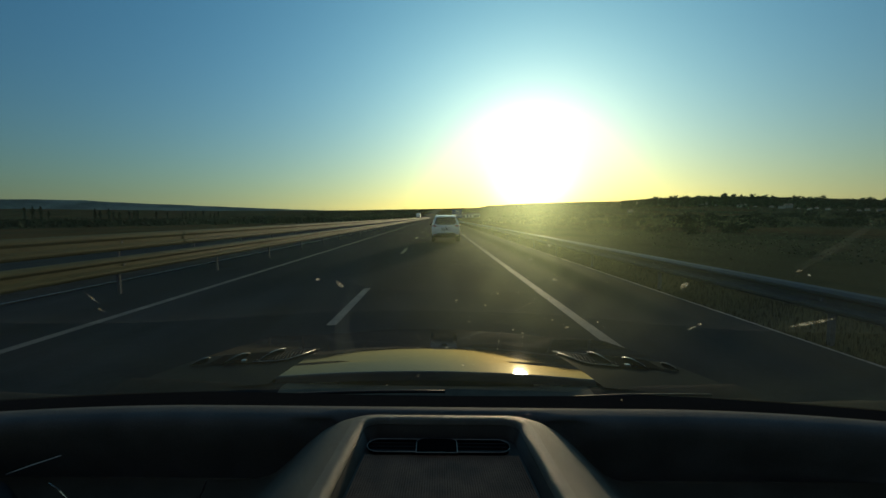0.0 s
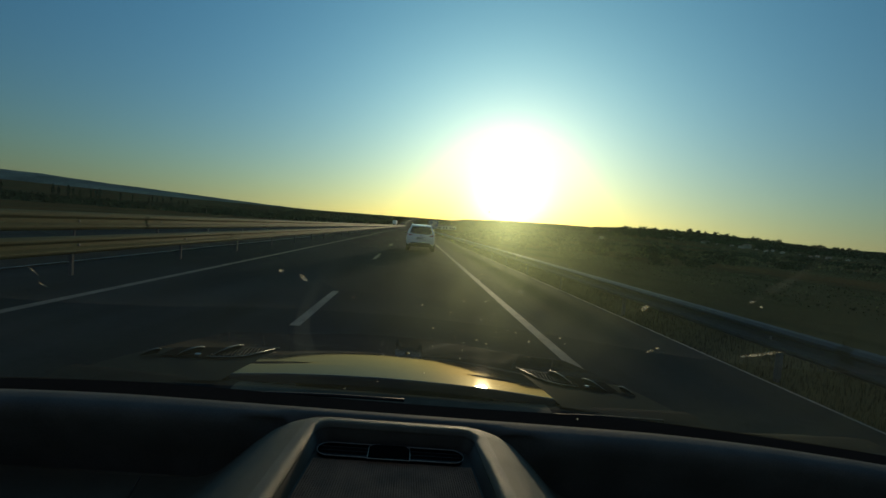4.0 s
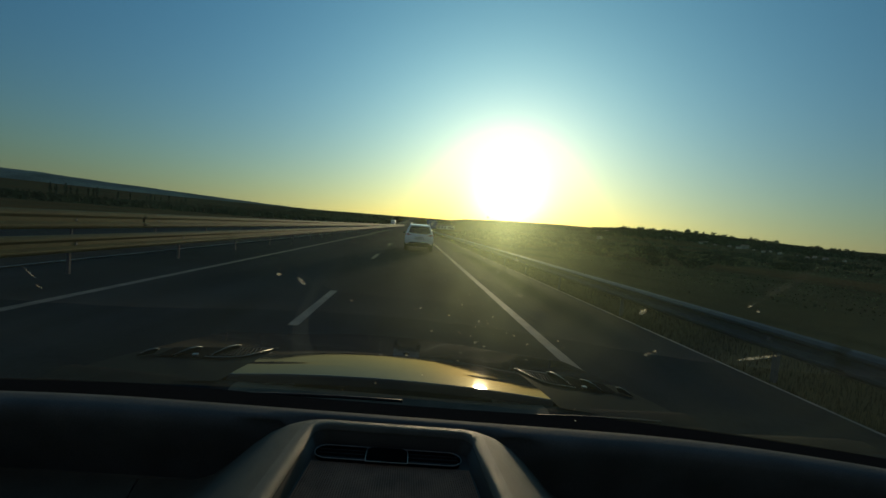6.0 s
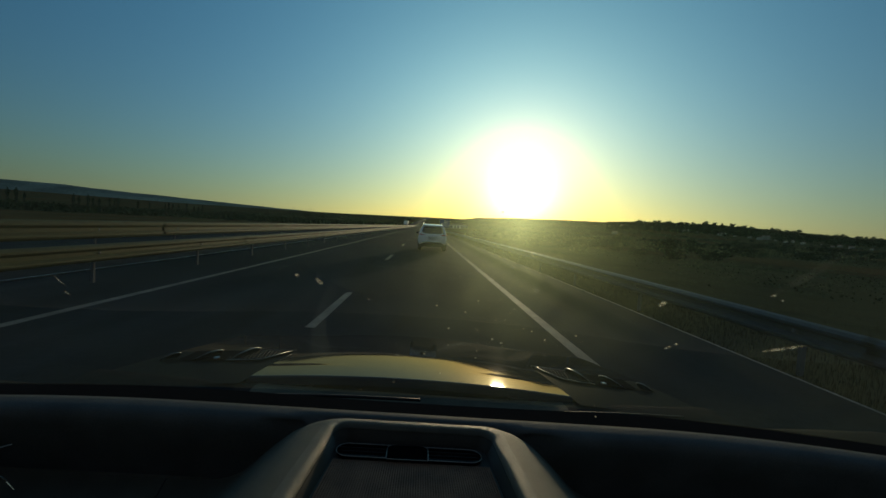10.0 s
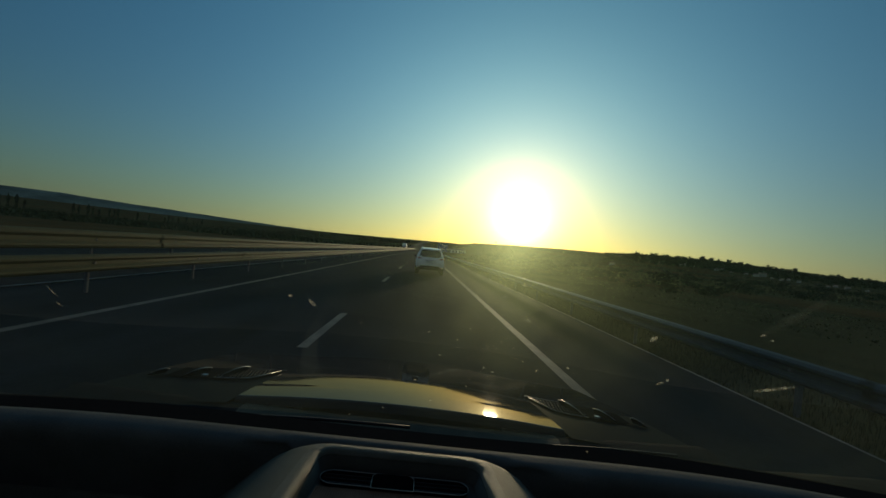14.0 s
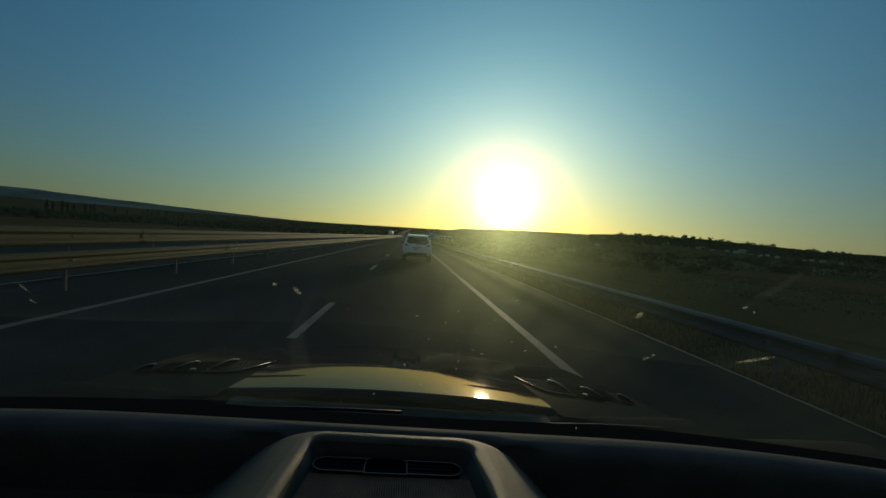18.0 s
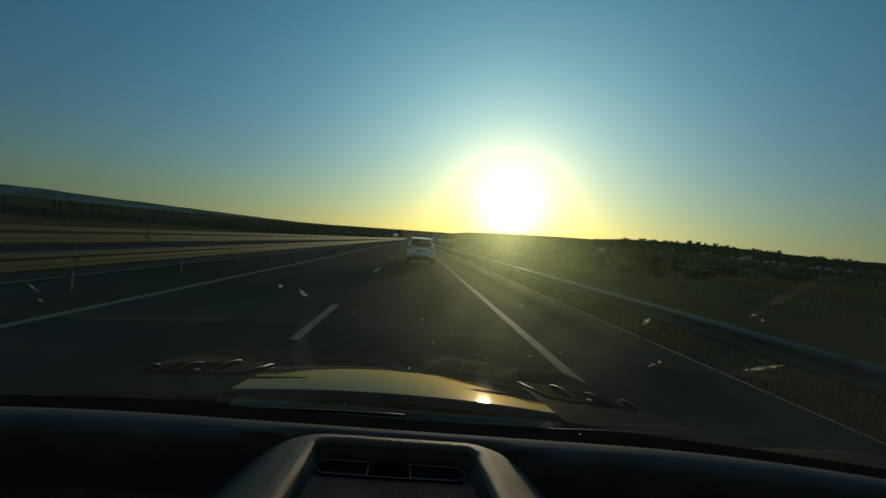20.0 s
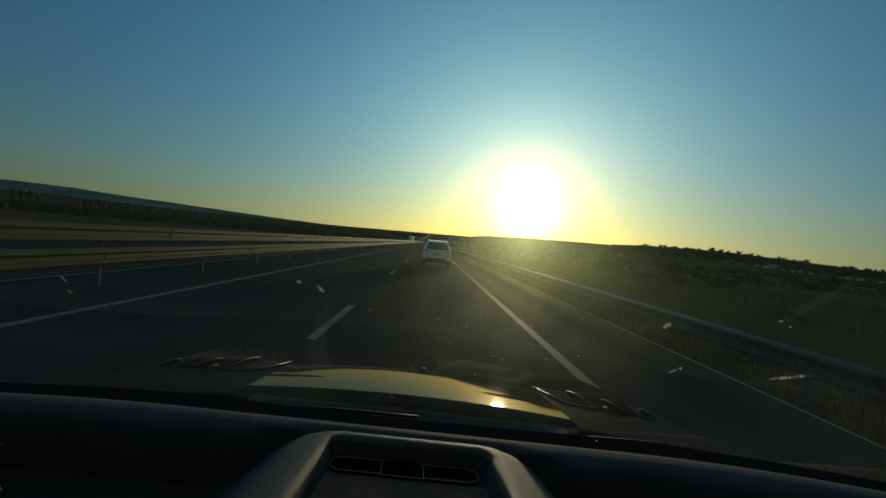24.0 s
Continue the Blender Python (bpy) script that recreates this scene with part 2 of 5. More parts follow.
M_GROUND = mat_land()
M_VERGE = mat("verge_grass", (0.026, 0.029, 0.012), 0.95, spec=0.05, vary=0.4, scale=1.2, fine=9, random_tone=0.35, island=True)
# Base colour lifted well above the near land to suggest distance haze.
M_HILL = mat("far_hill_scrub_hazed", (0.19, 0.21, 0.17), 0.95, spec=0.0, vary=0.35, scale=0.004, fine=0.05)
M_LEAF = mat("dark_leaves", (0.034, 0.046, 0.018), 0.9, spec=0.1, vary=0.4, scale=0.8, fine=6, random_tone=0.35, island=True)
M_SCRUB = mat("thorn_scrub", (0.125, 0.122, 0.056), 0.95, spec=0.02, vary=0.4, scale=0.8, fine=6, random_tone=0.4, island=True)
M_BARK = mat("bark", (0.11, 0.085, 0.06), 0.9, vary=0.4, scale=3, fine=20)
M_WALL = mat("rendered_wall", (0.30, 0.275, 0.23), 0.85, vary=0.2, scale=0.5, fine=6, random_tone=0.25)
M_ROOF = mat("roof_sheet", (0.26, 0.17, 0.13), 0.7, vary=0.3, scale=0.5, fine=5, random_tone=0.3)
M_GLASS_DARK = mat("dark_glass", (0.012, 0.014, 0.016), 0.06, vary=0.1, spec=0.6)
M_PAINT = mat("white_car_paint", (0.62, 0.62, 0.60), 0.28, vary=0.06, scale=2, fine=30, coat=0.8)
M_TYRE = mat("tyre_rubber", (0.022, 0.022, 0.022), 0.85, vary=0.3, fine=60, bump=0.003)
M_ALLOY = mat("alloy", (0.42, 0.42, 0.43), 0.35, metal=0.8, vary=0.15)
M_BLACK = mat("black_plastic", (0.014, 0.014, 0.015), 0.6, spec=0.2, vary=0.25, scale=20, fine=400)
M_RED = mat("red_lens", (0.30, 0.012, 0.010), 0.15, vary=0.15, coat=0.6)
M_LAMP = mat("clear_lens", (0.40, 0.40, 0.38), 0.3, vary=0.05, coat=0.6)
M_PLATE = mat("plate_white", (0.70, 0.70, 0.68), 0.5, vary=0.1)
M_CHROME = mat("chrome", (0.60, 0.60, 0.58), 0.16, metal=1.0, vary=0.1)
M_SIGN_BLUE = mat("sign_blue", (0.012, 0.055, 0.23), 0.5, vary=0.12, scale=1, fine=12)
M_SIGN_WHITE = mat("sign_white", (0.72, 0.72, 0.72), 0.5, vary=0.08)
M_CURTAIN = mat("trailer_curtain", (0.62, 0.58, 0.47), 0.6, vary=0.15, scale=0.8, fine=8)
M_STEEL = mat("weathered_steel", (0.16, 0.16, 0.16), 0.6, metal=0.6, vary=0.3, scale=1.5, fine=15)
M_DASH = mat("dash_soft_plastic", (0.088, 0.092, 0.088), 0.85, spec=0.15, vary=0.22, scale=18, fine=900, bump=0.0006)
M_POD = mat("pod_grained_plastic", (0.068, 0.063, 0.044), 0.58, spec=0.3, vary=0.3, scale=25, fine=1200, bump=0.0018)
M_SATIN_DARK = mat("dark_satin_trim", (0.13, 0.13, 0.125), 0.35, metal=0.8, vary=0.15, scale=30)
M_KNOB = mat("knob_plastic", (0.005, 0.005, 0.005), 0.9, spec=0.0, vary=0.2, scale=60, fine=900)
M_DASH_GRAIN = mat("dash_grained_trim", (0.084, 0.078, 0.058), 0.55, spec=0.35, vary=0.35, scale=30, fine=1200, bump=0.0018)
M_DASH_DEEP = mat("dash_inner_black", (0.038, 0.034, 0.027), 0.6, vary=0.2, scale=30, fine=700)
M_MESH = mat("speaker_mesh", (0.26, 0.14, 0.085), 0.6, spec=0.2, vary=0.3, scale=40, fine=900)
M_SATIN = mat("satin_trim", (0.24, 0.24, 0.23), 0.3, metal=0.9, vary=0.15, scale=30)
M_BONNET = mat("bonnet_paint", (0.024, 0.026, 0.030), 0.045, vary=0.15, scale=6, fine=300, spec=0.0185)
# Bonnet paint darkened and dulled to stand in for dark reflections beside the vents.
M_BONNET_DIMMED = mat("bonnet_paint_dimmed", (0.012, 0.016, 0.018), 0.35, vary=0.2, scale=8, fine=200, spec=0.002)
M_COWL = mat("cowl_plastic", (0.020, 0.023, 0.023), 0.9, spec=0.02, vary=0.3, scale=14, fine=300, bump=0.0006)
M_VENT_MESH = mat("vent_mesh_plastic", (0.014, 0.015, 0.015), 0.5, spec=0.10, vary=0.3, scale=40, fine=400)
# Cowl plastic with the pale olive veil of the windscreen put into its colour.
M_SCUTTLE_VEILED = mat("scuttle_plastic_veiled", (0.086, 0.080, 0.056), 0.85, vary=0.3, scale=14, fine=300, bump=0.0006, spec=0.1)
M_FRIT = mat("black_frit", (0.014, 0.014, 0.014), 0.95, vary=0.1, spec=0.0)
M_LINER = mat("cabin_liner", (0.30, 0.29, 0.27), 0.9, vary=0.2, scale=10, fine=200)
M_SIDE_GLASS = mat_clear("side_glass", (0.88, 0.92, 0.90), 0.045)
M_PANE = mat_clear("windscreen_glass", (0.95, 0.97, 0.96), 0.045, 0.008)
M_DUST = mat_dust("dust_speck", (0.80, 0.76, 0.62), 260, 0.06, 0.36)
M_STREAK = mat_dust("insect_residue", (0.70, 0.66, 0.52), 45, 0.010, 0.05)
M_SMEAR = mat_dust("wiper_film", (0.60, 0.64, 0.52), 9.0, 0.006, 0.022)


# ---- building helpers ----
def finish(bm, name, material, smooth=False):
    me = bpy.data.meshes.new(name)
    bm.normal_update()
    bm.to_mesh(me)
    bm.free()
    me.materials.append(material)
    if smooth:
        for p in me.polygons:
            p.use_smooth = True
    return me


def part(name, bm, material, parent=None, label="", smooth=False):
    ob = new(name, finish(bm, name, material, smooth))
    if parent is not None:
        ob.parent = parent
    if label:
        ob["label"] = label
    return ob


def thing(name, label, category, at=(0, 0, 0), group="", kind=""):
    ob = new(name)
    ob.location = at
    ob.empty_display_size = 0.2
    return tagged(ob, label, category, group, kind)


def add_box(bm, x0, x1, y0, y1, z0, z1, bevel=0.0, m=None):
    vs = [bm.verts.new((x, y, z)) for x in (x0, x1) for y in (y0, y1) for z in (z0, z1)]
    fs = [bm.faces.new([vs[k] for k in q]) for q in ((0, 1, 3, 2), (4, 6, 7, 5), (0, 4, 5, 1), (2, 3, 7, 6), (0, 2, 6, 4), (1, 5, 7, 3))]
    if m is not None:
        bmesh.ops.transform(bm, matrix=m, verts=vs)
    if bevel:
        es = list({e for f in fs for e in f.edges})
        bmesh.ops.bevel(bm, geom=es, offset=bevel, segments=2, profile=0.6, affect="EDGES")
    return vs


def box(x0, x1, y0, y1, z0, z1, bevel=0.0):
    bm = bmesh.new()
    add_box(bm, x0, x1, y0, y1, z0, z1, bevel)
    return bm


def add_bar(bm, a, b, w, sides=4):
    """A straight bar of width w from a to b."""
    a, b = Vector(a), Vector(b)
    d = b - a
    q = d.to_track_quat("Z", "Y")
    lo, hi = [], []
    for k in range(sides):
        an = 2 * math.pi * (k + 0.5) / sides
        o = q @ Vector((math.cos(an) * w * 0.5, math.sin(an) * w * 0.5, 0))
        lo.append(bm.verts.new(a + o))
        hi.append(bm.verts.new(b + o))
    for k in range(sides):
        bm.faces.new((lo[k], lo[(k + 1) % sides], hi[(k + 1) % sides], hi[k]))
    bm.faces.new(lo[::-1])
    bm.faces.new(hi)


def add_tube(bm, pts, r, sides=6, closed=False):
    """A tube along a line of points; r is a number or a list."""
    pts = [Vector(p) for p in pts]
    n = len(pts)
    rings = []
    for k, p in enumerate(pts):
        a = pts[(k - 1) % n] if closed or k else p
        b = pts[(k + 1) % n] if closed or k < n - 1 else p
        q = (b - a).to_track_quat("Z", "Y")
        rr = r[k] if isinstance(r, (list, tuple)) else r
        rings.append([bm.verts.new(p + q @ Vector((math.cos(2 * math.pi * s / sides) * rr, math.sin(2 * math.pi * s / sides) * rr, 0))) for s in range(sides)])
    for k in range(n if closed else n - 1):
        u, v = rings[k], rings[(k + 1) % n]
        for s in range(sides):
            bm.faces.new((u[s], u[(s + 1) % sides], v[(s + 1) % sides], v[s]))
    if not closed:
        bm.faces.new(rings[0][::-1])
        bm.faces.new(rings[-1])


def add_grid(bm, xs, ys, fn):
    """A sheet over xs by ys; fn(x, y) gives the point."""
    vs = [[bm.verts.new(fn(x, y)) for x in xs] for y in ys]
    for j in range(len(ys) - 1):
        for i in range(len(xs) - 1):
            bm.faces.new((vs[j][i], vs[j][i + 1], vs[j + 1][i + 1], vs[j + 1][i]))
    return vs


def add_loft(bm, rings, cap=True, closed=True):
    """Skins rings of equal length."""
    vs = [[bm.verts.new(p) for p in r] for r in rings]
    n = len(vs[0])
    for j in range(len(vs) - 1):
        for i in range(n if closed else n - 1):
            bm.faces.new((vs[j][i], vs[j][(i + 1) % n], vs[j + 1][(i + 1) % n], vs[j + 1][i]))
    if cap:
        bm.faces.new(vs[0][::-1])
        bm.faces.new(vs[-1])
    return vs


def steps(a, b, n):
    return [a + (b - a) * k / (n - 1) for k in range(n)]


def smooth01(x):
    x = min(1.0, max(0.0, x))
    return x * x * (3 - 2 * x)


def table(rows, x):
    """Straight lines between the (x, value) rows."""
    if x <= rows[0][0]:
        return rows[0][1]
    for (a, u), (b, v) in zip(rows, rows[1:]):
        if x <= b:
            return u + (v - u) * (x - a) / (b - a)
    return rows[-1][1]


# ---- ground, road and hills ----
SKYLINE = [(-180, 0.6), (-70, 1.0), (-44, 1.15), (-36, 1.05), (-31, 0.98), (-25, 0.95), (-18.7, 0.93), (-11.5, 0.96), (-4, 1.02), (2.3, 1.1), (5.4, 1.12),
           (6.8, 1.42), (11.6, 1.62), (19, 1.72), (26, 1.66), (35, 1.66), (38, 1.5), (43, 1.15), (47, 0.85), (60, 0.7), (90, 0.6), (180, 0.6)]
RISE_FROM = [(-180, 900), (-60, 1500), (-30, 1300), (-10, 700), (5, 500), (12, 420), (60, 380), (180, 900)]
RISE_TO = [(-180, 3000), (-60, 3900), (-20, 3600), (-8, 2400), (5.4, 2000), (6.8, 1500), (12, 1400), (25, 1250), (60, 1150), (180, 3000)]


def land(x, y):
    """Height of the open land."""
    r = math.hypot(x, y)
    az = math.degrees(math.atan2(x, y))
    a, b = table(RISE_FROM, az), table(RISE_TO, az)
    top = 1.6 + b * math.tan(radians(table(SKYLINE, az)))
    z = top * smooth01((r - a) / (b - a)) - 0.00002 * max(0, r - b) ** 1.4
    if abs(x) > 12 and r > 60:
        z += (noise.noise((x * 0.004, y * 0.004, 3.1)) * 2.2 + noise.noise((x * 0.02, y * 0.02, 7.7)) * 0.5) * smooth01((abs(x) - 12) / 60) * smooth01((r - 60) / 400) * (1 - 0.6 * smooth01((r - a) / (b - a)))
    return z


FAR_HILLS = [(-75, 1.7), (-60, 1.9), (-44, 2.1), (-40, 2.08), (-36, 1.88), (-31, 1.66), (-28, 1.55), (-25, 1.38), (-21, 1.22), (-18.7, 1.12), (-14, 0.98), (-9, 0.7), (-6, 0.4)]


def make_far_hills():
    bm = bmesh.new()
    azs = [-75 + 0.5 * k for k in range(139)]
    rows = []
    for r, g in ((4000, -0.2), (4150, 0.35), (4300, 0.7), (4420, 0.9), (4500, 1.0), (4650, 0.8)):
        row = []
        for a in azs:
            e = table(FAR_HILLS, a) + 0.05 * noise.noise((a * 0.35, 0.5, 2.0)) + 0.02 * noise.noise((a * 1.7, 3.5, 2.0))
            z = 1.6 + 4500 * math.tan(radians(e)) * g + (6 * noise.noise((a * 0.8, r * 0.01, 1.0)) if 0 < g < 1 else 0)
            row.append(bm.verts.new((r * math.sin(radians(a)), r * math.cos(radians(a)), z)))
        rows.append(row)
    for u, v in zip(rows, rows[1:]):
        for k in range(len(azs) - 1):
            bm.faces.new((u[k], u[k + 1], v[k + 1], v[k]))
    return tagged(part("backdrop_hills", bm, M_HILL, smooth=True), "long blue-grey hills on the horizon, haze painted into their colour", "hills", kind="structure")


def side_drop(x):
    """The land beside the banked-up road lies lower."""
    return -0.05 - 0.9 * smooth01((x - 5.6) / 6) if x > 0 else -0.05 - 0.3 * smooth01((-23.5 - x) / 6)


def make_ground():
    bm = bmesh.new()
    azs = [-180 + 6 * k for k in range(20)] + [-60 + 0.75 * k for k in range(161)] + [66 + 6 * k for k in range(20)]
    rs = [0.0, 2.5, 4, 5, 6, 7, 8, 9.5, 11, 13, 16, 20, 24, 30, 38, 48, 60, 78, 100, 130, 170, 220, 280, 350, 430, 520, 620, 730, 850, 980, 1100, 1180, 1260, 1340, 1420, 1500, 1600, 1720, 1860, 2000, 2200, 2400, 2700, 3000, 3300, 3600, 3900, 4300, 4700]
    c = bm.verts.new((0, 0, -0.05))
    prev = None
    for r in rs[1:]:
        ring = []
        for a in azs:
            x, y = r * math.sin(radians(a)), r * math.cos(radians(a))
            ring.append(bm.verts.new((x, y, land(x, y) + side_drop(x))))
        n = len(ring)
        for k in range(n):
            if prev is None:
                bm.faces.new((c, ring[(k + 1) % n], ring[k]))
            else:
                bm.faces.new((prev[k], prev[(k + 1) % n], ring[(k + 1) % n], ring[k]))
        prev = ring
    return tagged(part("ground", bm, M_GROUND, smooth=True), "rolling dry steppe with scrub and faded grass at sunset", "ground", kind="structure")


ROAD_YS = [-60, -20, 0, 15, 30, 50, 80, 120, 180, 250, 330, 420, 500, 600, 700, 800, 900, 1000, 1100, 1250, 1400, 1600, 1800, 1950]


def bend(y):
    """The far road swings a little to the left and back."""
    return -9.0 * smooth01((y - 300) / 700) + 26.0 * smooth01((y - 900) / 900)


def strip(x0, x1, y0, y1, z, thick=0.0):
    """A ribbon that follows the road."""
    bm = bmesh.new()
    ys = [y0] + [y for y in ROAD_YS if y0 < y < y1] + [y1]
    add_grid(bm, [x0, x1], ys, lambda x, y: (x + bend(y), y, land(0, y) + z))
    if thick:
        g = bmesh.ops.extrude_face_region(bm, geom=bm.faces[:])
        bmesh.ops.translate(bm, vec=(0, 0, -thick), verts=[v for v in g["geom"] if isinstance(v, bmesh.types.BMVert)])
    return bm


make_ground()
make_far_hills()
road = tagged(part("road", strip(-8.3, 4.6, -60, 1950, 0.0, 0.05), M_ASPHALT), "dark grey asphalt carriageway with two lanes and shoulders", "road", kind="structure")
tagged(part("road_opposite", strip(-21.6, -10.6, -60, 1950, 0.08, 0.1), M_ASPHALT), "asphalt carriageway for the oncoming traffic", "road", kind="structure")
tagged(part("median", strip(-10.6, -8.3, -60, 1950, 0.03, 0.06), M_GRAVEL), "narrow gravel and grass median between the guard rails", "median", kind="structure")


def line(x, w, y0, y1, name="road_line", z=0.004):
    return part(name, strip(x - w / 2, x + w / 2, y0, y1, z), M_WHITE_LINE, road)


line(2.15, 0.17, -20, 1500)
line(-5.4, 0.17, -20, 1500)
for k in range(-1, 24):
    y = 6.1 + 12.0 * k
    line(-1.62, 0.15, y, y + 3.2, "lane_dash")
part("gutter_edge", strip(-8.36, -8.3, -30, 900, 0.035, 0.03), M_GUTTER, road, "pale concrete gutter edge")
part("asphalt_edge", strip(4.57, 4.62, -20, 600, 0.006), M_CONCRETE, road, "pale dusty edge of the asphalt")


# ---- guard rails ----
def rail_profile(h, side):
    """W-beam outline, h the height of its middle, side +1 when the face looks to +x."""
    w = [(0.0, -0.155), (0.045, -0.14), (0.083, -0.105), (0.083, -0.075), (0.02, -0.03), (0.02, 0.03), (0.083, 0.075), (0.083, 0.105), (0.045, 0.14), (0.0, 0.155)]
    return [(side * a, h + b) for a, b in w] + [(side * (a - 0.006), h + b) for a, b in w[::-1]]


def beam(x, h, y0, y1, side, base=0.0, scale=1.0):
    bm = bmesh.new()
    ys = [y0] + [y for y in ROAD_YS if y0 < y < y1] + [y1]
    prof = rail_profile(0, side)
    add_loft(bm, [[(x + bend(y) + a, y, land(0, y) + base + h + b * scale) for a, b in prof] for y in ys])
    return bm


def guard_rail(name, label, x, h, side, y0, y1, gap, base=0.0, near=120.0, scale=1.0, steel=None):
    rail = thing(name, label, "guard rail", (0, 0, 0))
    first = [y0 + 12.0 * k for k in range(int((min(near, y1) - y0) / 12.0) + 1)]
    for a, b in zip(first, first[1:] + [y1]):
        part("beam", beam(x, h, a, b + (0.15 if b < y1 else 0), side, base, scale), steel or M_RAIL_SUNLIT, rail)
    post_mesh = finish(box(-0.03, 0.03, -0.03, 0.03, -0.3, h + base + 0.10 * scale, 0.006), "post", M_POST)
    spacer_mesh = finish(box(-0.05 * 1, 0.05, -0.05, 0.05, -0.1, 0.1, 0.01), "spacer", M_POST)
    bolt_mesh = finish(box(-0.012, 0.012, -0.02, 0.02, -0.02, 0.02, 0.004), "bolt", M_STEEL)
    y, n = y0 + 1.0, 0
    while y < min(y1, 300):
        z = land(0, y)
        p = new("post", post_mesh)
        p.location, p.parent = (x - side * 0.11 + bend(y), y, z), rail
        if y < 60:
            s = new("spacer", spacer_mesh)
            s.location, s.parent = (x - side * 0.03 + bend(y), y, z + base + h), rail
            b = new("bolt", bolt_mesh)
            b.location, b.parent = (x + side * 0.03, y, z + base + h), rail
        y += gap
    return rail


guard_rail("guard_rail", "galvanised steel guard rail of the median, warm low sun in its colour", -6.85, 0.64, 1, -8, 1400, 4.0, scale=1.2)
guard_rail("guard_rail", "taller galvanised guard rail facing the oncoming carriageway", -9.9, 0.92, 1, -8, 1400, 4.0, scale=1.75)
guard_rail("guard_rail", "grey guard rail along the grassy verge, shade worked into its colour", 4.78, 0.53, -1, -8, 1000, 4.0, steel=M_RAIL_SHADED)

# ---- the car that carries the camera ----
CAR_LEAN = Matrix.Translation((0.004, 0, 1.6)) @ Matrix.Rotation(radians(1.5), 4, "Y")
own_car = thing("car", "dark car with black dashboard, glossy bonnet and dusty windscreen", "car", (0, 0.2, 0))


def car_part(name, bm, material, parent, label="", smooth=False):
    """A piece given in metres from the eye; it leans with the car."""
    bmesh.ops.transform(bm, matrix=Matrix.Translation((0, -0.2, 0)) @ CAR_LEAN, verts=bm.verts[:])
    return part(name, bm, material, parent, label, smooth)


def rounded_outline(hw_front, hw_back, y_front, y_back, r, z, n=8):
    """Closed rounded trapezoid, front edge at y_front, wider towards the back."""
    pts = []
    for sx, cy, a0 in ((1, y_front, 0), (-1, y_front, 90)):
        for k in range(n + 1):
            a = radians(a0 + 90 * k / n)
            hw = hw_front
            pts.append((sx * (hw - r) + r * math.cos(a), cy - r + r * math.sin(a), z))
    for k in range(9):
        u = k / 8
        y = (y_front - r) + (y_back - y_front + r) * u
        pts.append((-(hw_front + (hw_back - hw_front) * u), y, z))
    pts += [(0, y_back, z)]
    for k in range(9):
        u = 1 - k / 8
        y = (y_front - r) + (y_back - y_front + r) * u
        pts.append((hw_front + (hw_back - hw_front) * u, y, z))
    return pts


POD = ((0.560, 0.640, 0.428, -0.2795, 0.004), (0.320, 0.380, 0.4285, -0.2815, 0.006), (0.228, 0.290, 0.429, -0.2829, 0.008), (0.203, 0.262, 0.430, -0.2806, 0.010), (0.190, 0.246, 0.430, -0.2766, 0.010), (0.178, 0.232, 0.430, -0.2706, 0.010),
       (0.163, 0.212, 0.4305, -0.2575, 0.010), (0.1425, 0.187, 0.431, -0.2370, 0.012), (0.1255, 0.165, 0.4325, -0.2222, 0.016), (0.1130, 0.149, 0.4345, -0.2148, 0.022), (0.1040, 0.137, 0.4362, -0.2122, 0.026),
       (0.0945, 0.126, 0.4358, -0.2112, 0.024), (0.0880, 0.1175, 0.4305, -0.2103, 0.020), (0.0822, 0.1095, 0.4236, -0.2106, 0.016), (0.0808, 0.107, 0.4222, -0.2150, 0.015),
       (0.0765, 0.106, 0.4192, -0.2258, 0.012), (0.0758, 0.105, 0.4186, -0.2290, 0.012))


def pod_ring(k, z_drop=0.0):
    """One outline of the pod, from its skirt up over the flank to the rim and down into the tray."""
    hf, hb, yf, z, r = POD[k]
    return [(x + 0.003, y, w) for x, y, w in rounded_outline(hf, hb, yf, 0.06, r, z - z_drop)]


def dash_front(x):
    return 0.4492 - 0.40 * max(0.0, abs(x) - 0.24) ** 2


PAD_Y = (0.015, 0.010, 0.004, 0.0, -0.005, -0.013, -0.022, -0.0295, -0.0335, -0.0345, -0.0325, -0.029, -0.025, -0.020, -0.016, -0.013, -0.012, -0.011, -0.010)
PAD_Z = (-0.246, -0.227, -0.214, -0.2085, -0.2062, -0.2055, -0.2058, -0.2068, -0.2100, -0.2160, -0.2240, -0.2330, -0.2430, -0.2530, -0.2640, -0.2760, -0.2860, -0.2960, -0.3050)


def pad_point(x, k):
    """Soft pad: a flat crown, a rounded lip and a hollow face below it, cut back behind the pod."""
    y = dash_front(x) + PAD_Y[k]
    if 4 <= k < 8:
        y = max(y, 0.4245 - 0.0002 * k - 0.05 * smooth01((abs(x - 0.003) - 0.100) / 0.03))
    if 8 <= k < 12:
        y = max(y, 0.4225 - 0.05 * smooth01((abs(x - 0.003) - 0.14) / 0.08))
    drop = 0.030 * (1 - smooth01((abs(x - 0.003) - 0.085) / 0.03)) if k > 6 else 0
    return (1.035 * x, 1.035 * y, 1.035 * PAD_Z[k] - drop)


bm = bmesh.new()
add_grid(bm, steps(-0.82, 0.82, 110), range(19), pad_point)
dashboard = car_part("dashboard", bm, M_DASH, own_car, "black soft-touch dashboard with a hollow under its front pad", True)

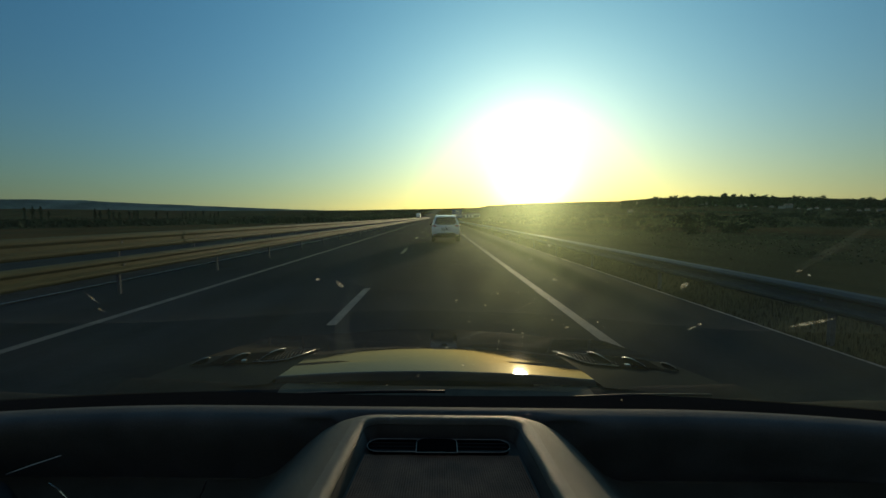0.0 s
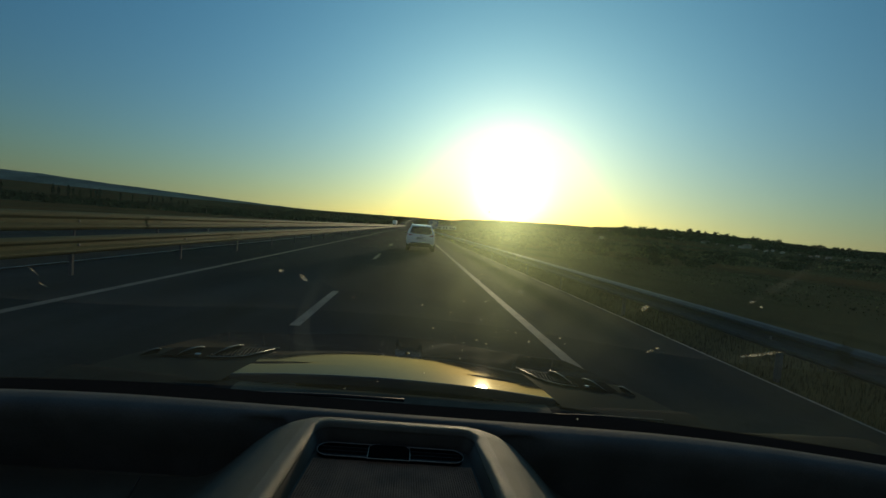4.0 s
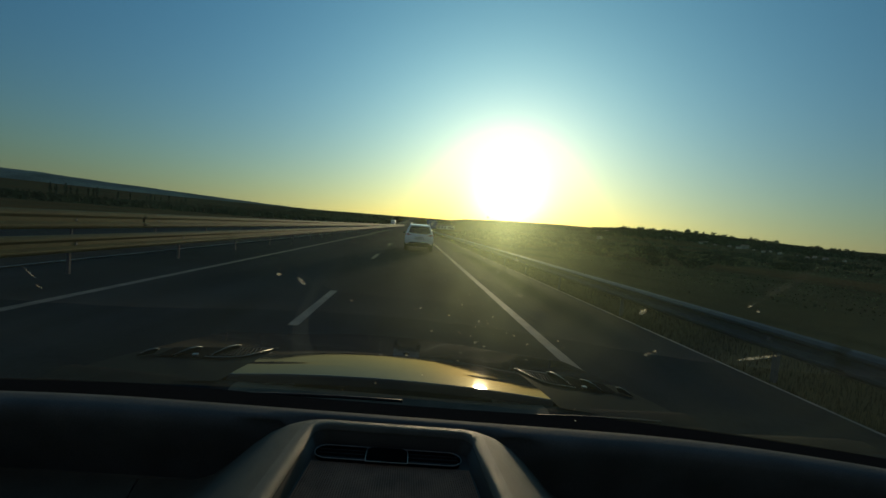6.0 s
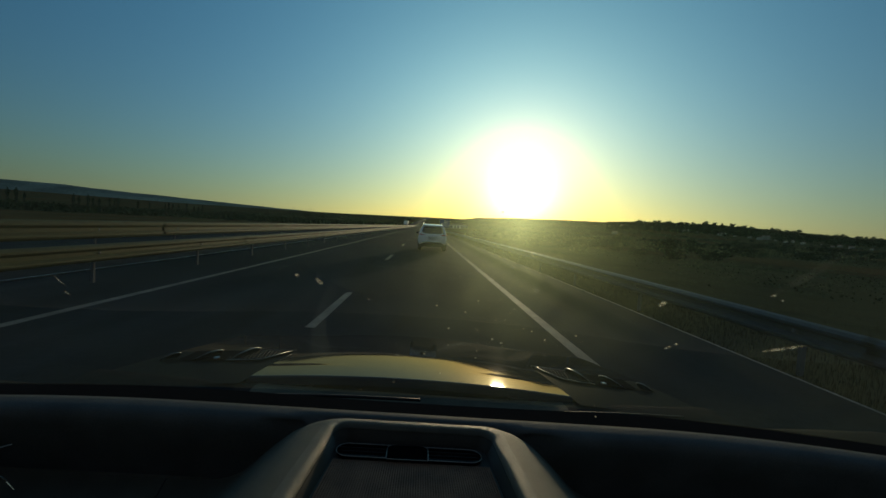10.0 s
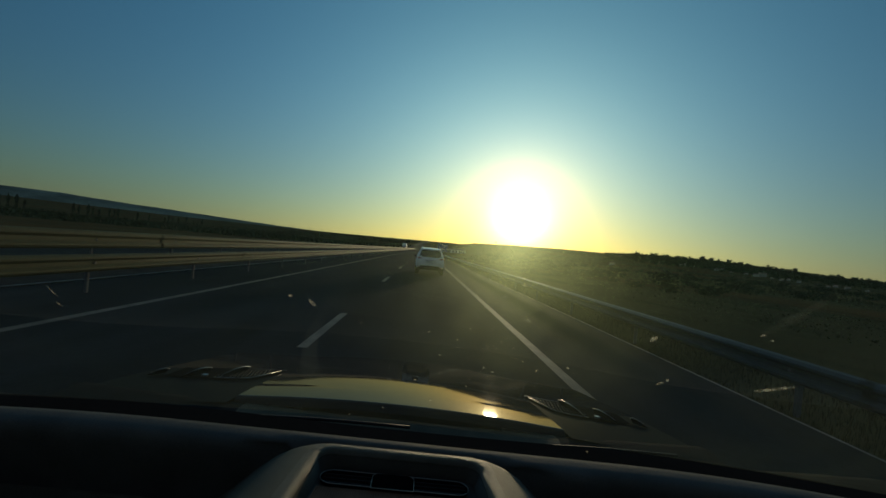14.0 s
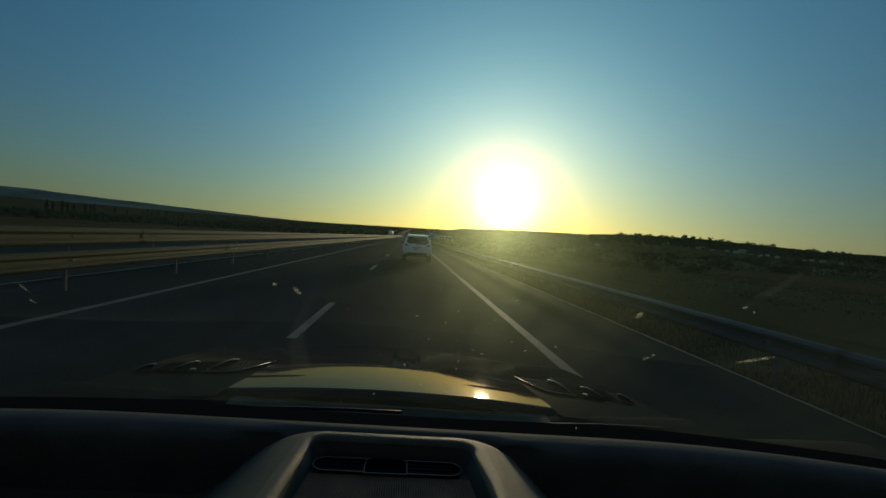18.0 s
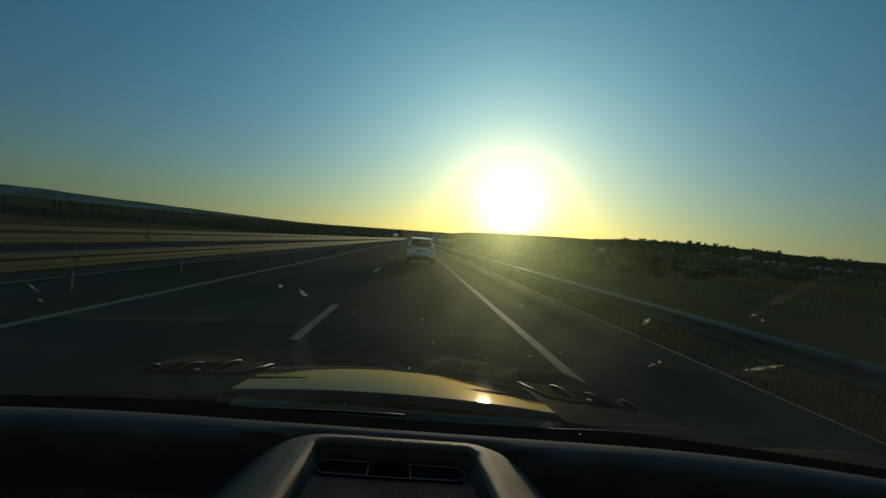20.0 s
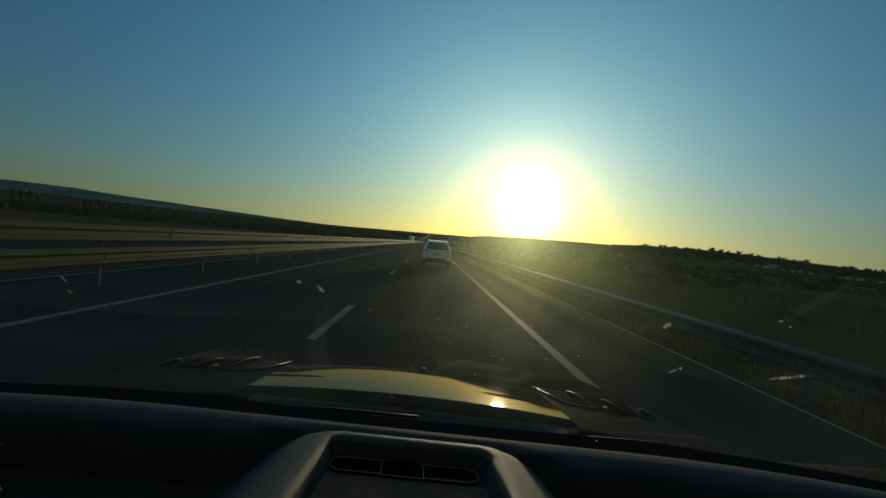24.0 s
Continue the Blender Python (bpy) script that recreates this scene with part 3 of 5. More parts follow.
bm = bmesh.new()
add_loft(bm, [pod_ring(k) for k in range(0, 12)], cap=False)
car_part("centre_pod", bm, M_POD, dashboard, "black flared pod in the middle of the dashboard", True)
bm = bmesh.new()
add_loft(bm, [pod_ring(k, -0.0002) for k in (11, 12, 13, 14)], cap=False)
car_part("pod_rim", bm, M_DASH_GRAIN, dashboard, "grained rim that catches the low sun", True)
bm = bmesh.new()
add_loft(bm, [pod_ring(k, 0.0004) for k in (14, 15, 16)], cap=False)
car_part("pod_chamfer", bm, M_DASH_DEEP, dashboard, "", True)
for sx in (-1, 1):
    bm = bmesh.new()
    add_grid(bm, steps(0.545, 0.84, 6), steps(0.06, 0.425, 8), lambda x, y: (sx * x, y, -0.2800))
    car_part("dash_shelf", bm, M_POD, dashboard, "", True)

# Woven cover of the loudspeaker.
bm = bmesh.new()
bm.faces.new([bm.verts.new((x + 0.003, y, z)) for x, y, z in rounded_outline(0.0762, 0.1055, 0.4188, 0.06, 0.012, -0.2284)])
car_part("speaker_backing", bm, M_DASH_DEEP, dashboard)


def panel_half(y):
    return 0.0735 + 0.080 * (0.409 - y)


for name, rows_y in (("speaker_mesh", True), ("speaker_mesh", False)):
    bm = bmesh.new()
    if rows_y:
        for k in range(74):
            y = 0.3845 - 0.0021 * k
            h = panel_half(y)
            add_bar(bm, (0.003 - h, y, -0.2272), (0.003 + h, y, -0.2272), 0.0012, 4)
    else:
        for k in range(72):
            u = -1 + 2 * (k + 0.5) / 72
            add_bar(bm, (0.003 + u * panel_half(0.3855), 0.3855, -0.2266), (0.003 + u * panel_half(0.228), 0.228, -0.2266), 0.0012, 4)
    car_part(name, bm, M_MESH, dashboard, "brown-black woven loudspeaker cover")


def capsule(hx, hy, cy, z, n=10):
    pts = []
    for sx, a0 in ((1, -90), (-1, 90)):
        for k in range(n + 1):
            a = radians(a0 + 180 * k / n)
            pts.append((sx * (hx - hy) + hy * math.cos(a), cy + hy * math.sin(a), z))
    return pts


bm = bmesh.new()
add_loft(bm, [capsule(0.0715, 0.0116, 0.3985, -0.2243), capsule(0.0708, 0.0110, 0.3985, -0.2270), capsule(0.0706, 0.0106, 0.3985, -0.2280)], cap=False)
bm.faces.new([bm.verts.new(p) for p in capsule(0.0706, 0.0106, 0.3985, -0.2279)])
car_part("vent_well", bm, M_KNOB, dashboard)
bm = bmesh.new()
add_tube(bm, capsule(0.0716, 0.0115, 0.3985, -0.2240), 0.0005, 6, True)
car_part("vent_frame", bm, M_SATIN, dashboard, "thin satin frame round the vent slot", True)
for sx in (-1, 1):
    for k in range(3):
        bm = bmesh.new()
        add_box(bm, sx * 0.0440 - 0.0250, sx * 0.0440 + 0.0250, 0.3920 + 0.0065 * k - 0.0005, 0.3920 + 0.0065 * k + 0.0005, -0.2277, -0.2252)
        car_part("vent_slat", bm, M_BLACK, dashboard)
bm = bmesh.new()
add_loft(bm, [[(x - 0.002, y * g + 0.398 * (1 - g), z) for x, y, _ in rounded_outline(0.0200 * g, 0.0200 * g, 0.4100, 0.3855, 0.006, 0)] for g, z in ((1.0, -0.2280), (1.0, -0.2240), (0.94, -0.2228), (0.80, -0.2222))])
car_part("vent_knob", bm, M_KNOB, dashboard, "rounded black sliding knob", True)
bm = bmesh.new()
add_tube(bm, [(x - 0.002, y, -0.2236) for x, y, _ in rounded_outline(0.0203, 0.0203, 0.4103, 0.3852, 0.006, 0)], 0.0004, 6, True)
car_part("knob_edge", bm, M_SATIN, dashboard)
bm = bmesh.new()
add_box(bm, 0.069, 0.075, 0.4275, 0.4305, -0.2135, -0.2108, 0.0006)
car_part("trim_clip", bm, M_BLACK, dashboard)

# Instrument cowl and seam on the driver's side.
bm = bmesh.new()
add_loft(bm, [[(-0.50 + 0.118 * g * math.cos(a), 0.352 + 0.045 * g * math.sin(a), z) for a in [2 * math.pi * k / 28 for k in range(28)]] for g, z in ((1.0, -0.30), (1.0, -0.262), (0.96, -0.254), (0.85, -0.252))])
car_part("instrument_cowl", bm, M_BLACK, dashboard, "black hood over the instruments", True)
bm = bmesh.new()
add_tube(bm, [(-0.433, 0.400, -0.2590), (-0.405, 0.400, -0.2485), (-0.377, 0.400, -0.2387)], [0.0006, 0.0008, 0.0005], 6)
car_part("instrument_trim", bm, M_SATIN, dashboard, "thin bright trim line")
bm = bmesh.new()
add_tube(bm, [(-0.376, 0.384, -0.2566), (-0.366, 0.3845, -0.2650), (-0.360, 0.385, -0.2727)], [0.0004, 0.0009, 0.0005], 6)
car_part("instrument_trim", bm, M_CHROME, dashboard)
bm = bmesh.new()
add_tube(bm, [(-0.2490, 0.4265, -0.2822), (-0.2450, 0.412, -0.2824), (-0.2380, 0.385, -0.2824)], 0.0008, 5)
car_part("panel_seam", bm, M_SATIN, dashboard)

# Black strip between the dashboard and the glass, scuttle, bonnet.
bm = bmesh.new()
add_grid(bm, steps(-0.84, 0.84, 40), range(4), lambda x, k: (x, dash_front(x) + 0.031 + (0.151 + 0.09 * x * x) * k / 3, (-0.256, -0.264, -0.271, -0.276)[k]))
car_part("black_border", bm, M_FRIT, own_car, "black border along the foot of the windscreen", True)


def bonnet_z(x, y):
    u = y - 1.135
    v = min(u, 0.42)
    z = -0.432 - 0.126 * u - 0.028 * v * v - 0.0235 * (u - v) - 0.10 * max(0.0, v - 0.33) ** 2.1 - 0.012 * (u - v) - 0.9 * max(0.0, u - 0.98) ** 2
    w = max(0.0, abs(x) - 0.40)
    return z - 0.12 * min(abs(x), 0.40) ** 2 - (0.096 * w - 0.10 * w * w if w < 0.2 else 0.0152 + 0.056 * (w - 0.2))


bm = bmesh.new()
add_grid(bm, steps(-0.455, 0.455, 50), [1.12, 1.125, 1.135] + steps(1.15, 2.32, 60), lambda x, y: (x, y + 0.05 * x * x * (y < 1.3), bonnet_z(x, y) - (0.02 if y < 1.122 else 0.006 if y < 1.13 else 0)))
bonnet = car_part("bonnet", bm, M_BONNET, own_car, "glossy dark grey bonnet mirroring the evening sky", True)

# Only the middle carries the painted veil; the sunlit ends are coloured down.
for name, xa, xb, surface in (("scuttle", -0.42, 0.42, M_SCUTTLE_VEILED), ("scuttle_end", -0.86, -0.42, M_COWL), ("scuttle_end", 0.42, 0.86, M_COWL)):
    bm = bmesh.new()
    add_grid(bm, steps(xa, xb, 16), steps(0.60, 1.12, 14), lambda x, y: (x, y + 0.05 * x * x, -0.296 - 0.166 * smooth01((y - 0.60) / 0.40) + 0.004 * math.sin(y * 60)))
    car_part(name, bm, surface, own_car, "dull ribbed scuttle below the windscreen, its middle paled for glare", True)
for x0, x1, ya, yb in ((-0.62, 0.02, 0.93, 1.02), (0.05, 0.70, 0.93, 1.015)):
    bm = bmesh.new()
    add_tube(bm, [(x0 + (x1 - x0) * k / 8, ya + (yb - ya) * k / 8 + 0.012 * math.sin(k * 0.4), -0.438 + 0.006 * math.sin(k * 0.39)) for k in range(9)], 0.004, 6)
    car_part("wiper", bm, M_BLACK, own_car, "parked black wiper", True)

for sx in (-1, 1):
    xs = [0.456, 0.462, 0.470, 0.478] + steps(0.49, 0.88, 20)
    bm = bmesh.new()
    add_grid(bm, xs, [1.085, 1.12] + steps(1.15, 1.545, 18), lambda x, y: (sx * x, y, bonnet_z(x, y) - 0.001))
    car_part("bonnet_side", bm, M_BONNET_DIMMED, bonnet, "shoulder of the bonnet, blackened for the dark land it mirrors", True)
    bm = bmesh.new()
    add_grid(bm, xs, steps(1.545, 2.32, 34), lambda x, y: (sx * x, y, bonnet_z(x, y) - 0.001))
    car_part("bonnet_edge", bm, M_BONNET, bonnet, "", True)

bm = bmesh.new()
add_loft(bm, [[(0.028 + w * math.cos(a), 1.585 + 0.6 * w * math.sin(a), bonnet_z(0.028, 1.585) + z) for a in [2 * math.pi * k / 14 for k in range(14)]] for w, z in ((0.012, -0.004), (0.011, 0.003), (0.008, 0.005), (0.003, 0.006))])
nozzle = car_part("washer_nozzle", bm, M_COWL, bonnet, "small black washer nozzle", True)
bm = bmesh.new()
add_box(bm, 0.032, 0.037, 1.571, 1.575, bonnet_z(0.028, 1.575) + 0.005, bonnet_z(0.028, 1.575) + 0.010, 0.001)
car_part("jet", bm, M_CHROME, nozzle)

VENT = [(0.458, 1.565), (0.640, 1.575), (0.80, 1.535), (0.775, 1.375), (0.620, 1.363), (0.510, 1.380)]
for sx in (-1, 1):
    bm = bmesh.new()
    bm.faces.new([bm.verts.new((sx * x, y, bonnet_z(x, y) + 0.004)) for x, y in VENT])
    vent = car_part("bonnet_vent", bm, M_FRIT, bonnet, "black vent insert in the bonnet with curved fins")
    bm = bmesh.new()
    add_tube(bm, [(sx * x, y, bonnet_z(x, y) + 0.006) for x, y in [(0.620, 1.364), (0.550, 1.366), (0.510, 1.382), (0.487, 1.455), (0.464, 1.545)]], 0.0020, 6)
    car_part("bonnet_vent_rim", bm, M_SATIN_DARK, bonnet, "bright edge of the bonnet vent", True)
    bm = bmesh.new()
    for j in range(13):
        for k in range(12):
            y = 1.392 + 0.0125 * j
            x = 0.512 - (y - 1.382) * 0.27 + 0.0125 * (k + 0.5 * (j % 2))
            if x > 0.625:
                continue
            z = bonnet_z(x, y)
            add_loft(bm, [[(sx * x + r * math.cos(a), y + r * math.sin(a), z + h) for a in (0.5, 1.55, 2.6, 3.64, 4.69, 5.74)] for r, h in ((0.0052, 0.0035), (0.0042, 0.0075), (0.0018, 0.0090))])
    car_part("bonnet_vent_mesh", bm, M_VENT_MESH, bonnet, "dark knobbly mesh of the vent")
    bm = bmesh.new()
    add_tube(bm, [(sx * x, y, bonnet_z(x, y) + 0.005) for x, y in [(0.452, 1.560), (0.456, 1.578), (0.520, 1.584), (0.640, 1.586)]], 0.0013, 5)
    car_part("bonnet_vent_rim", bm, M_SATIN_DARK, bonnet, "", True)
    for fx, fy, ln, hh, wd in ((0.571, 1.530, 0.155, 0.019, 0.035), (0.680, 1.475, 0.11, 0.016, 0.035), (0.796, 1.425, 0.06, 0.012, 0.025)):
        bm = bmesh.new()
        top = []
        for k in range(9):
            u = k / 8
            x, y = fx + wd * u * u, fy - ln * u
            top.append((sx * x, y, bonnet_z(x, y) + 0.008 + hh * (max(0.0, math.sin((u * 0.86 + 0.14) * math.pi)) ** 0.6 if u < 0.42 else max(0.0, math.cos((u - 0.42) / 0.58 * math.pi / 2)) ** 0.8)))
        lo = [(p[0] + sx * 0.012, p[1], bonnet_z(abs(p[0]), p[1])) for p in top]
        add_loft(bm, [top, lo], cap=False, closed=False)
        car_part("vent_fin", bm, M_COWL, bonnet, "", True)
        bm = bmesh.new()
        add_tube(bm, top, [0.0019] * 6 + [0.0014, 0.0010, 0.0006], 5)
        car_part("fin_edge", bm, M_SATIN, bonnet, "", True)
    bm = bmesh.new()
    add_box(bm, sx * 0.655 - 0.008, sx * 0.655 + 0.008, 1.370, 1.385, bonnet_z(0.655, 1.375) + 0.004, bonnet_z(0.655, 1.375) + 0.012, 0.002)
    car_part("washer_nozzle", bm, M_SATIN, bonnet)


# ---- windscreen with its specks ----
def glass_at(x, v):
    """Point of the windscreen: v from 0 at its foot to 1 at its top."""
    hw = 0.82 - 0.16 * v
    return Vector((x * hw, 0.625 - 0.10 * x * x - 0.80 * v, -0.262 + 0.50 * v + 0.03 * math.sin(v * math.pi)))


bm = bmesh.new()
add_grid(bm, steps(-1, 1, 24), steps(0, 1, 16), glass_at)
windscreen = car_part("windscreen", bm, M_PANE, own_car, "clear windscreen with dried specks and insect streaks", True)
windscreen.visible_shadow = False


def glass_hit(az, el):
    """Where the line of sight at these angles meets the glass."""
    d = Vector((math.sin(radians(az)) * math.cos(radians(el)), math.cos(radians(az)) * math.cos(radians(el)), math.sin(radians(el))))
    lo, hi = 0.05, 1.6
    for _ in range(40):
        r = (lo + hi) / 2
        p = d * r
        v = (p.z + 0.262) / 0.53
        v = min(1.0, max(0.0, v))
        v = min(1.0, max(0.0, (p.z + 0.262 - 0.03 * math.sin(v * math.pi)) / 0.50))
        hw = 0.82 - 0.16 * v
        if p.y > 0.625 - 0.10 * (p.x / hw) ** 2 - 0.80 * v:
            hi = r
        else:
            lo = r
    return d * lo


def speck(az, el, long, wide, turn, name="speck"):
    c = glass_hit(az, el)
    c = c * (1 - 0.004 / c.length)
    n = c.normalized()
    side = n.cross(Vector((0, 0, 1))).normalized()
    up = side.cross(n)
    t = radians(turn)
    u, w = side * math.cos(t) + up * math.sin(t), up * math.cos(t) - side * math.sin(t)
    bm = bmesh.new()
    ring = []
    for k in range(12):
        a = 2 * math.pi * k / 12
        j = 1 + 0.3 * random.uniform(-1, 1)
        ring.append(c + u * (long * 0.5 * math.cos(a)) * (1 + 0.1 * j) + w * (wide * 0.5 * math.sin(a)) * j)
    f = [bm.verts.new(p) for p in ring]
    m = bm.verts.new(c - n * 0.0006)
    for k in range(12):
        bm.faces.new((f[k], f[(k + 1) % 12], m))
    bmesh.ops.transform(bm, matrix=Matrix.Translation((0, -0.2, 1.6)), verts=bm.verts[:])
    return part(name, bm, M_DUST, windscreen)


# Specks and streaks: azimuth and elevation in degrees, length and width in thousandths of their distance, turn.
for az, el, long, wide, turn in (
    (-13.62, -7.98, 18, 9, -40), (-16.38, -7.24, 9, 7, 0), (31.20, -7.73, 16, 9, 45), (32.12, -12.85, 14, 5, 30), (32.86, -12.30, 6, 6, 0),
    (42.89, -10.75, 56, 6, 22), (15.89, -7.71, 9, 8, 0), (12.59, -4.80, 9, 8, 0), (15.11, -2.95, 7, 7, 0), (41.63, -5.31, 8, 5, 20),
    (42.40, -5.72, 5, 4, 0), (-39.40, -8.88, 10, 4, -40), (-40.15, -7.41, 26, 2, -50), (1.00, -17.26, 6, 5, 0), (8.54, 0.99, 8, 8, 0),
    (10.82, 2.64, 6, 6, 0), (22.13, -13.79, 7, 4, 30), (21.35, -13.13, 5, 4, 0), (17.51, -14.11, 7, 4, 20), (10.42, -14.74, 5, 5, 0),
    (10.10, -12.72, 4, 4, 0), (4.22, -13.72, 4, 4, 0), (7.62, -9.08, 5, 4, 0),
    (-6.97, -10.31, 6, 5, 0), (-3.06, -21.07, 4, 3, 0), (-7.54, -22.00, 4, 3, 0), (17.56, -23.47, 5, 4, 0), (24.52, -22.47, 4, 3, 0),
    (3.38, -19.70, 4, 3, 0), (13.23, -10.51, 5, 4, 0), (14.29, -11.68, 4, 4, 0), (11.66, -16.55, 4, 3, 0), (12.80, -13.53, 3, 3, 0),
    (9.71, -10.59, 3, 3, 0), (10.89, -15.84, 3, 3, 0), (8.16, -17.41, 3, 3, 0)):
    reach = glass_hit(az, el).length
    speck(az, el, long * reach * 0.0011, wide * reach * 0.0009, turn)


# Fine dust where the low sun shows it.
dust_rng = random.Random(31)
for _ in range(46):
    az, el = dust_rng.gauss(9.5, 4.5), dust_rng.uniform(-17.0, -3.5)
    reach = glass_hit(az, el).length
    w = dust_rng.uniform(1.6, 4.2)
    speck(az, el, w * reach * 0.0011 * dust_rng.uniform(1.0, 2.2), w * reach * 0.0009, dust_rng.uniform(0, 180))


def smear(path, name="wiper_smear", surface=M_SMEAR):
    """Thin curved film that the wiper left: rows of azimuth, elevation and width in degrees."""
    bm = bmesh.new()
    rows = []
    for (az, el, w), (az2, el2, _) in zip(path, path[1:] + [(2 * path[-1][0] - path[-2][0], 2 * path[-1][1] - path[-2][1], 0)]):
        ln = math.hypot(az2 - az, el2 - el)
        nx, ny = -(el2 - el) / ln, (az2 - az) / ln
        row = []
        for u in (-0.5, -0.17, 0.17, 0.5):
            c = glass_hit(az + nx * w * u, el + ny * w * u)
            row.append(bm.verts.new(Vector((0, -0.2, 1.6)) + c * (1 - 0.003 / c.length)))
        rows.append(row)
    for p, q in zip(rows, rows[1:]):
        for k in range(3):
            bm.faces.new((p[k], p[k + 1], q[k + 1], q[k]))
    return part(name, bm, surface, windscreen, "faint curved smear", True)


smear([(-2.7, -3.2, 0.4), (-7.9, -4.9, 0.6), (-11.1, -7.4, 0.9), (-12.5, -10.4, 1.3), (-13.4, -12.9, 1.8), (-13.5, -15.4, 2.2), (-12.6, -18.2, 2.4)])
smear([(47.3, 0.3, 0.2), (46.0, -1.1, 0.45), (44.8, -2.4, 0.65), (43.2, -3.7, 0.7), (41.7, -5.0, 0.5)], "insect_streak", M_STREAK)
# Shell of the cabin and the outer body.
bm = bmesh.new()
add_grid(bm, steps(-0.66, 0.66, 12), steps(-2.5, -0.175, 10), lambda x, y: (x, y, 0.245 - 0.05 * x * x - 0.02 * (y + 1.2) ** 2))
g = bmesh.ops.extrude_face_region(bm, geom=bm.faces[:])
bmesh.ops.translate(bm, vec=(0, 0, 0.05), verts=[v for v in g["geom"] if isinstance(v, bmesh.types.BMVert)])
car_part("roof", bm, M_LINER, own_car, "", True)
bm = bmesh.new()
add_grid(bm, steps(-1, 1, 20), steps(-2.52, -0.20, 14), lambda u, y: (0.76 * u, y, 0.318 - 0.02 * (y + 1.2) ** 2 - 0.045 * u * u - 0.075 * max(0.0, abs(u) - 0.8) / 0.2))
car_part("roof_skin", bm, M_BONNET, own_car, "dark painted roof", True)
for sx in (-1, 1):
    bm = bmesh.new()
    add_tube(bm, [(sx * 0.93, 0.60, -0.34), (sx * 0.84, 0.22, -0.03), (sx * 0.72, -0.20, 0.235)], 0.045, 8)
    car_part("windscreen_pillar", bm, M_FRIT, own_car, "", True)
    bm = bmesh.new()
    add_tube(bm, [(sx * 0.88, -1.0, -0.45), (sx * 0.82, -1.0, -0.1), (sx * 0.68, -1.0, 0.235)], 0.05, 8)
    car_part("door_pillar", bm, M_FRIT, own_car, "", True)
    bm = bmesh.new()
    add_loft(bm, [[(sx * a, y, z) for a, z in ((0.86, -0.30), (0.91, -0.45), (0.95, -0.75), (0.94, -1.05), (0.88, -1.28), (0.80, -1.28), (0.82, -0.75), (0.80, -0.32))] for y in (0.62, 0.2, -0.4, -1.0, -1.6, -2.4)])
    car_part("side_panel", bm, M_BONNET, own_car, "", True)
    bm = bmesh.new()
    add_loft(bm, [[(sx * a, y, z + dz) for a, z in ((0.87, -0.54), (0.93, -0.60), (0.95, -0.70), (0.94, -0.86), (0.86, -0.86), (0.82, -0.60))] for y, dz in ((0.62, 0.06), (1.0, 0.0), (1.3, 0.0), (1.7, -0.07), (2.1, -0.14), (2.30, -0.22))])
    car_part("wing", bm, M_BONNET, own_car, "", True)
    for wy in (1.32, -1.75):
        bm = bmesh.new()
        add_loft(bm, [[(sx * (0.80 + o), wy + r * math.cos(2 * math.pi * k / 28), -1.24 + r * math.sin(2 * math.pi * k / 28)) for k in range(28)] for o, r in ((-0.12, 0.24), (-0.12, 0.34), (-0.09, 0.36), (0.07, 0.36), (0.10, 0.34), (0.10, 0.25), (0.07, 0.22), (0.06, 0.05))])
        car_part("wheel", bm, M_TYRE, own_car, "", True)
for sx in (-1, 1):
    for ya, yb, yc, yd in ((0.34, -0.94, -0.94, -0.12), (-1.06, -1.86, -1.80, -1.06)):
        bm = bmesh.new()
        bm.faces.new([bm.verts.new((sx * x, y, z)) for x, y, z in ((0.87, ya, -0.295), (0.87, yb, -0.295), (0.70, yc, 0.20), (0.70, yd, 0.20))])
        car_part("side_window", bm, M_SIDE_GLASS, own_car, "clear side window").visible_shadow = False
    bm = bmesh.new()
    add_tube(bm, [(sx * 0.88, -1.95, -0.40), (sx * 0.80, -2.05, -0.05), (sx * 0.66, -2.20, 0.20)], 0.06, 8)
    car_part("rear_pillar", bm, M_FRIT, own_car, "", True)
    bm = bmesh.new()
    add_loft(bm, [[(sx * (0.95 + 0.20 * u), 0.30 + 0.05 * g * math.cos(a), -0.26 + 0.075 * g * math.sin(a)) for a in [2 * math.pi * k / 12 for k in range(12)]] for u, g in ((0.0, 0.5), (0.25, 1.0), (0.9, 1.0), (1.0, 0.7))])
    car_part("door_mirror", bm, M_BONNET, own_car, "", True)
    for y in (-0.75, -1.70):
        bm = bmesh.new()
        add_box(bm, min(sx * 0.93, sx * 0.965), max(sx * 0.93, sx * 0.965), y - 0.09, y + 0.09, -0.46, -0.43, 0.008)
        car_part("door_handle", bm, M_BONNET, own_car)
    for y in (0.42, -1.0, -1.92):
        bm = bmesh.new()
        add_tube(bm, [(sx * 0.872, y, -0.31), (sx * 0.915, y, -0.45), (sx * 0.953, y, -0.75), (sx * 0.943, y, -1.05)], 0.005, 4)
        car_part("door_gap", bm, M_FRIT, own_car)
    bm = bmesh.new()
    add_loft(bm, [[(sx * x, 2.30 - 0.10 * x * x + d, z) for x, z in ((0.52, -0.84), (0.80, -0.80), (0.84, -0.92), (0.56, -0.95))] for d in (0.0, 0.06)])
    car_part("head_lamp", bm, M_LAMP, own_car)
bm = bmesh.new()
bm.faces.new([bm.verts.new(p) for p in ((-0.74, -2.50, -0.28), (0.74, -2.50, -0.28), (0.62, -2.42, 0.16), (-0.62, -2.42, 0.16))])
car_part("rear_window", bm, M_SIDE_GLASS, own_car, "clear rear window").visible_shadow = False
bm = bmesh.new()
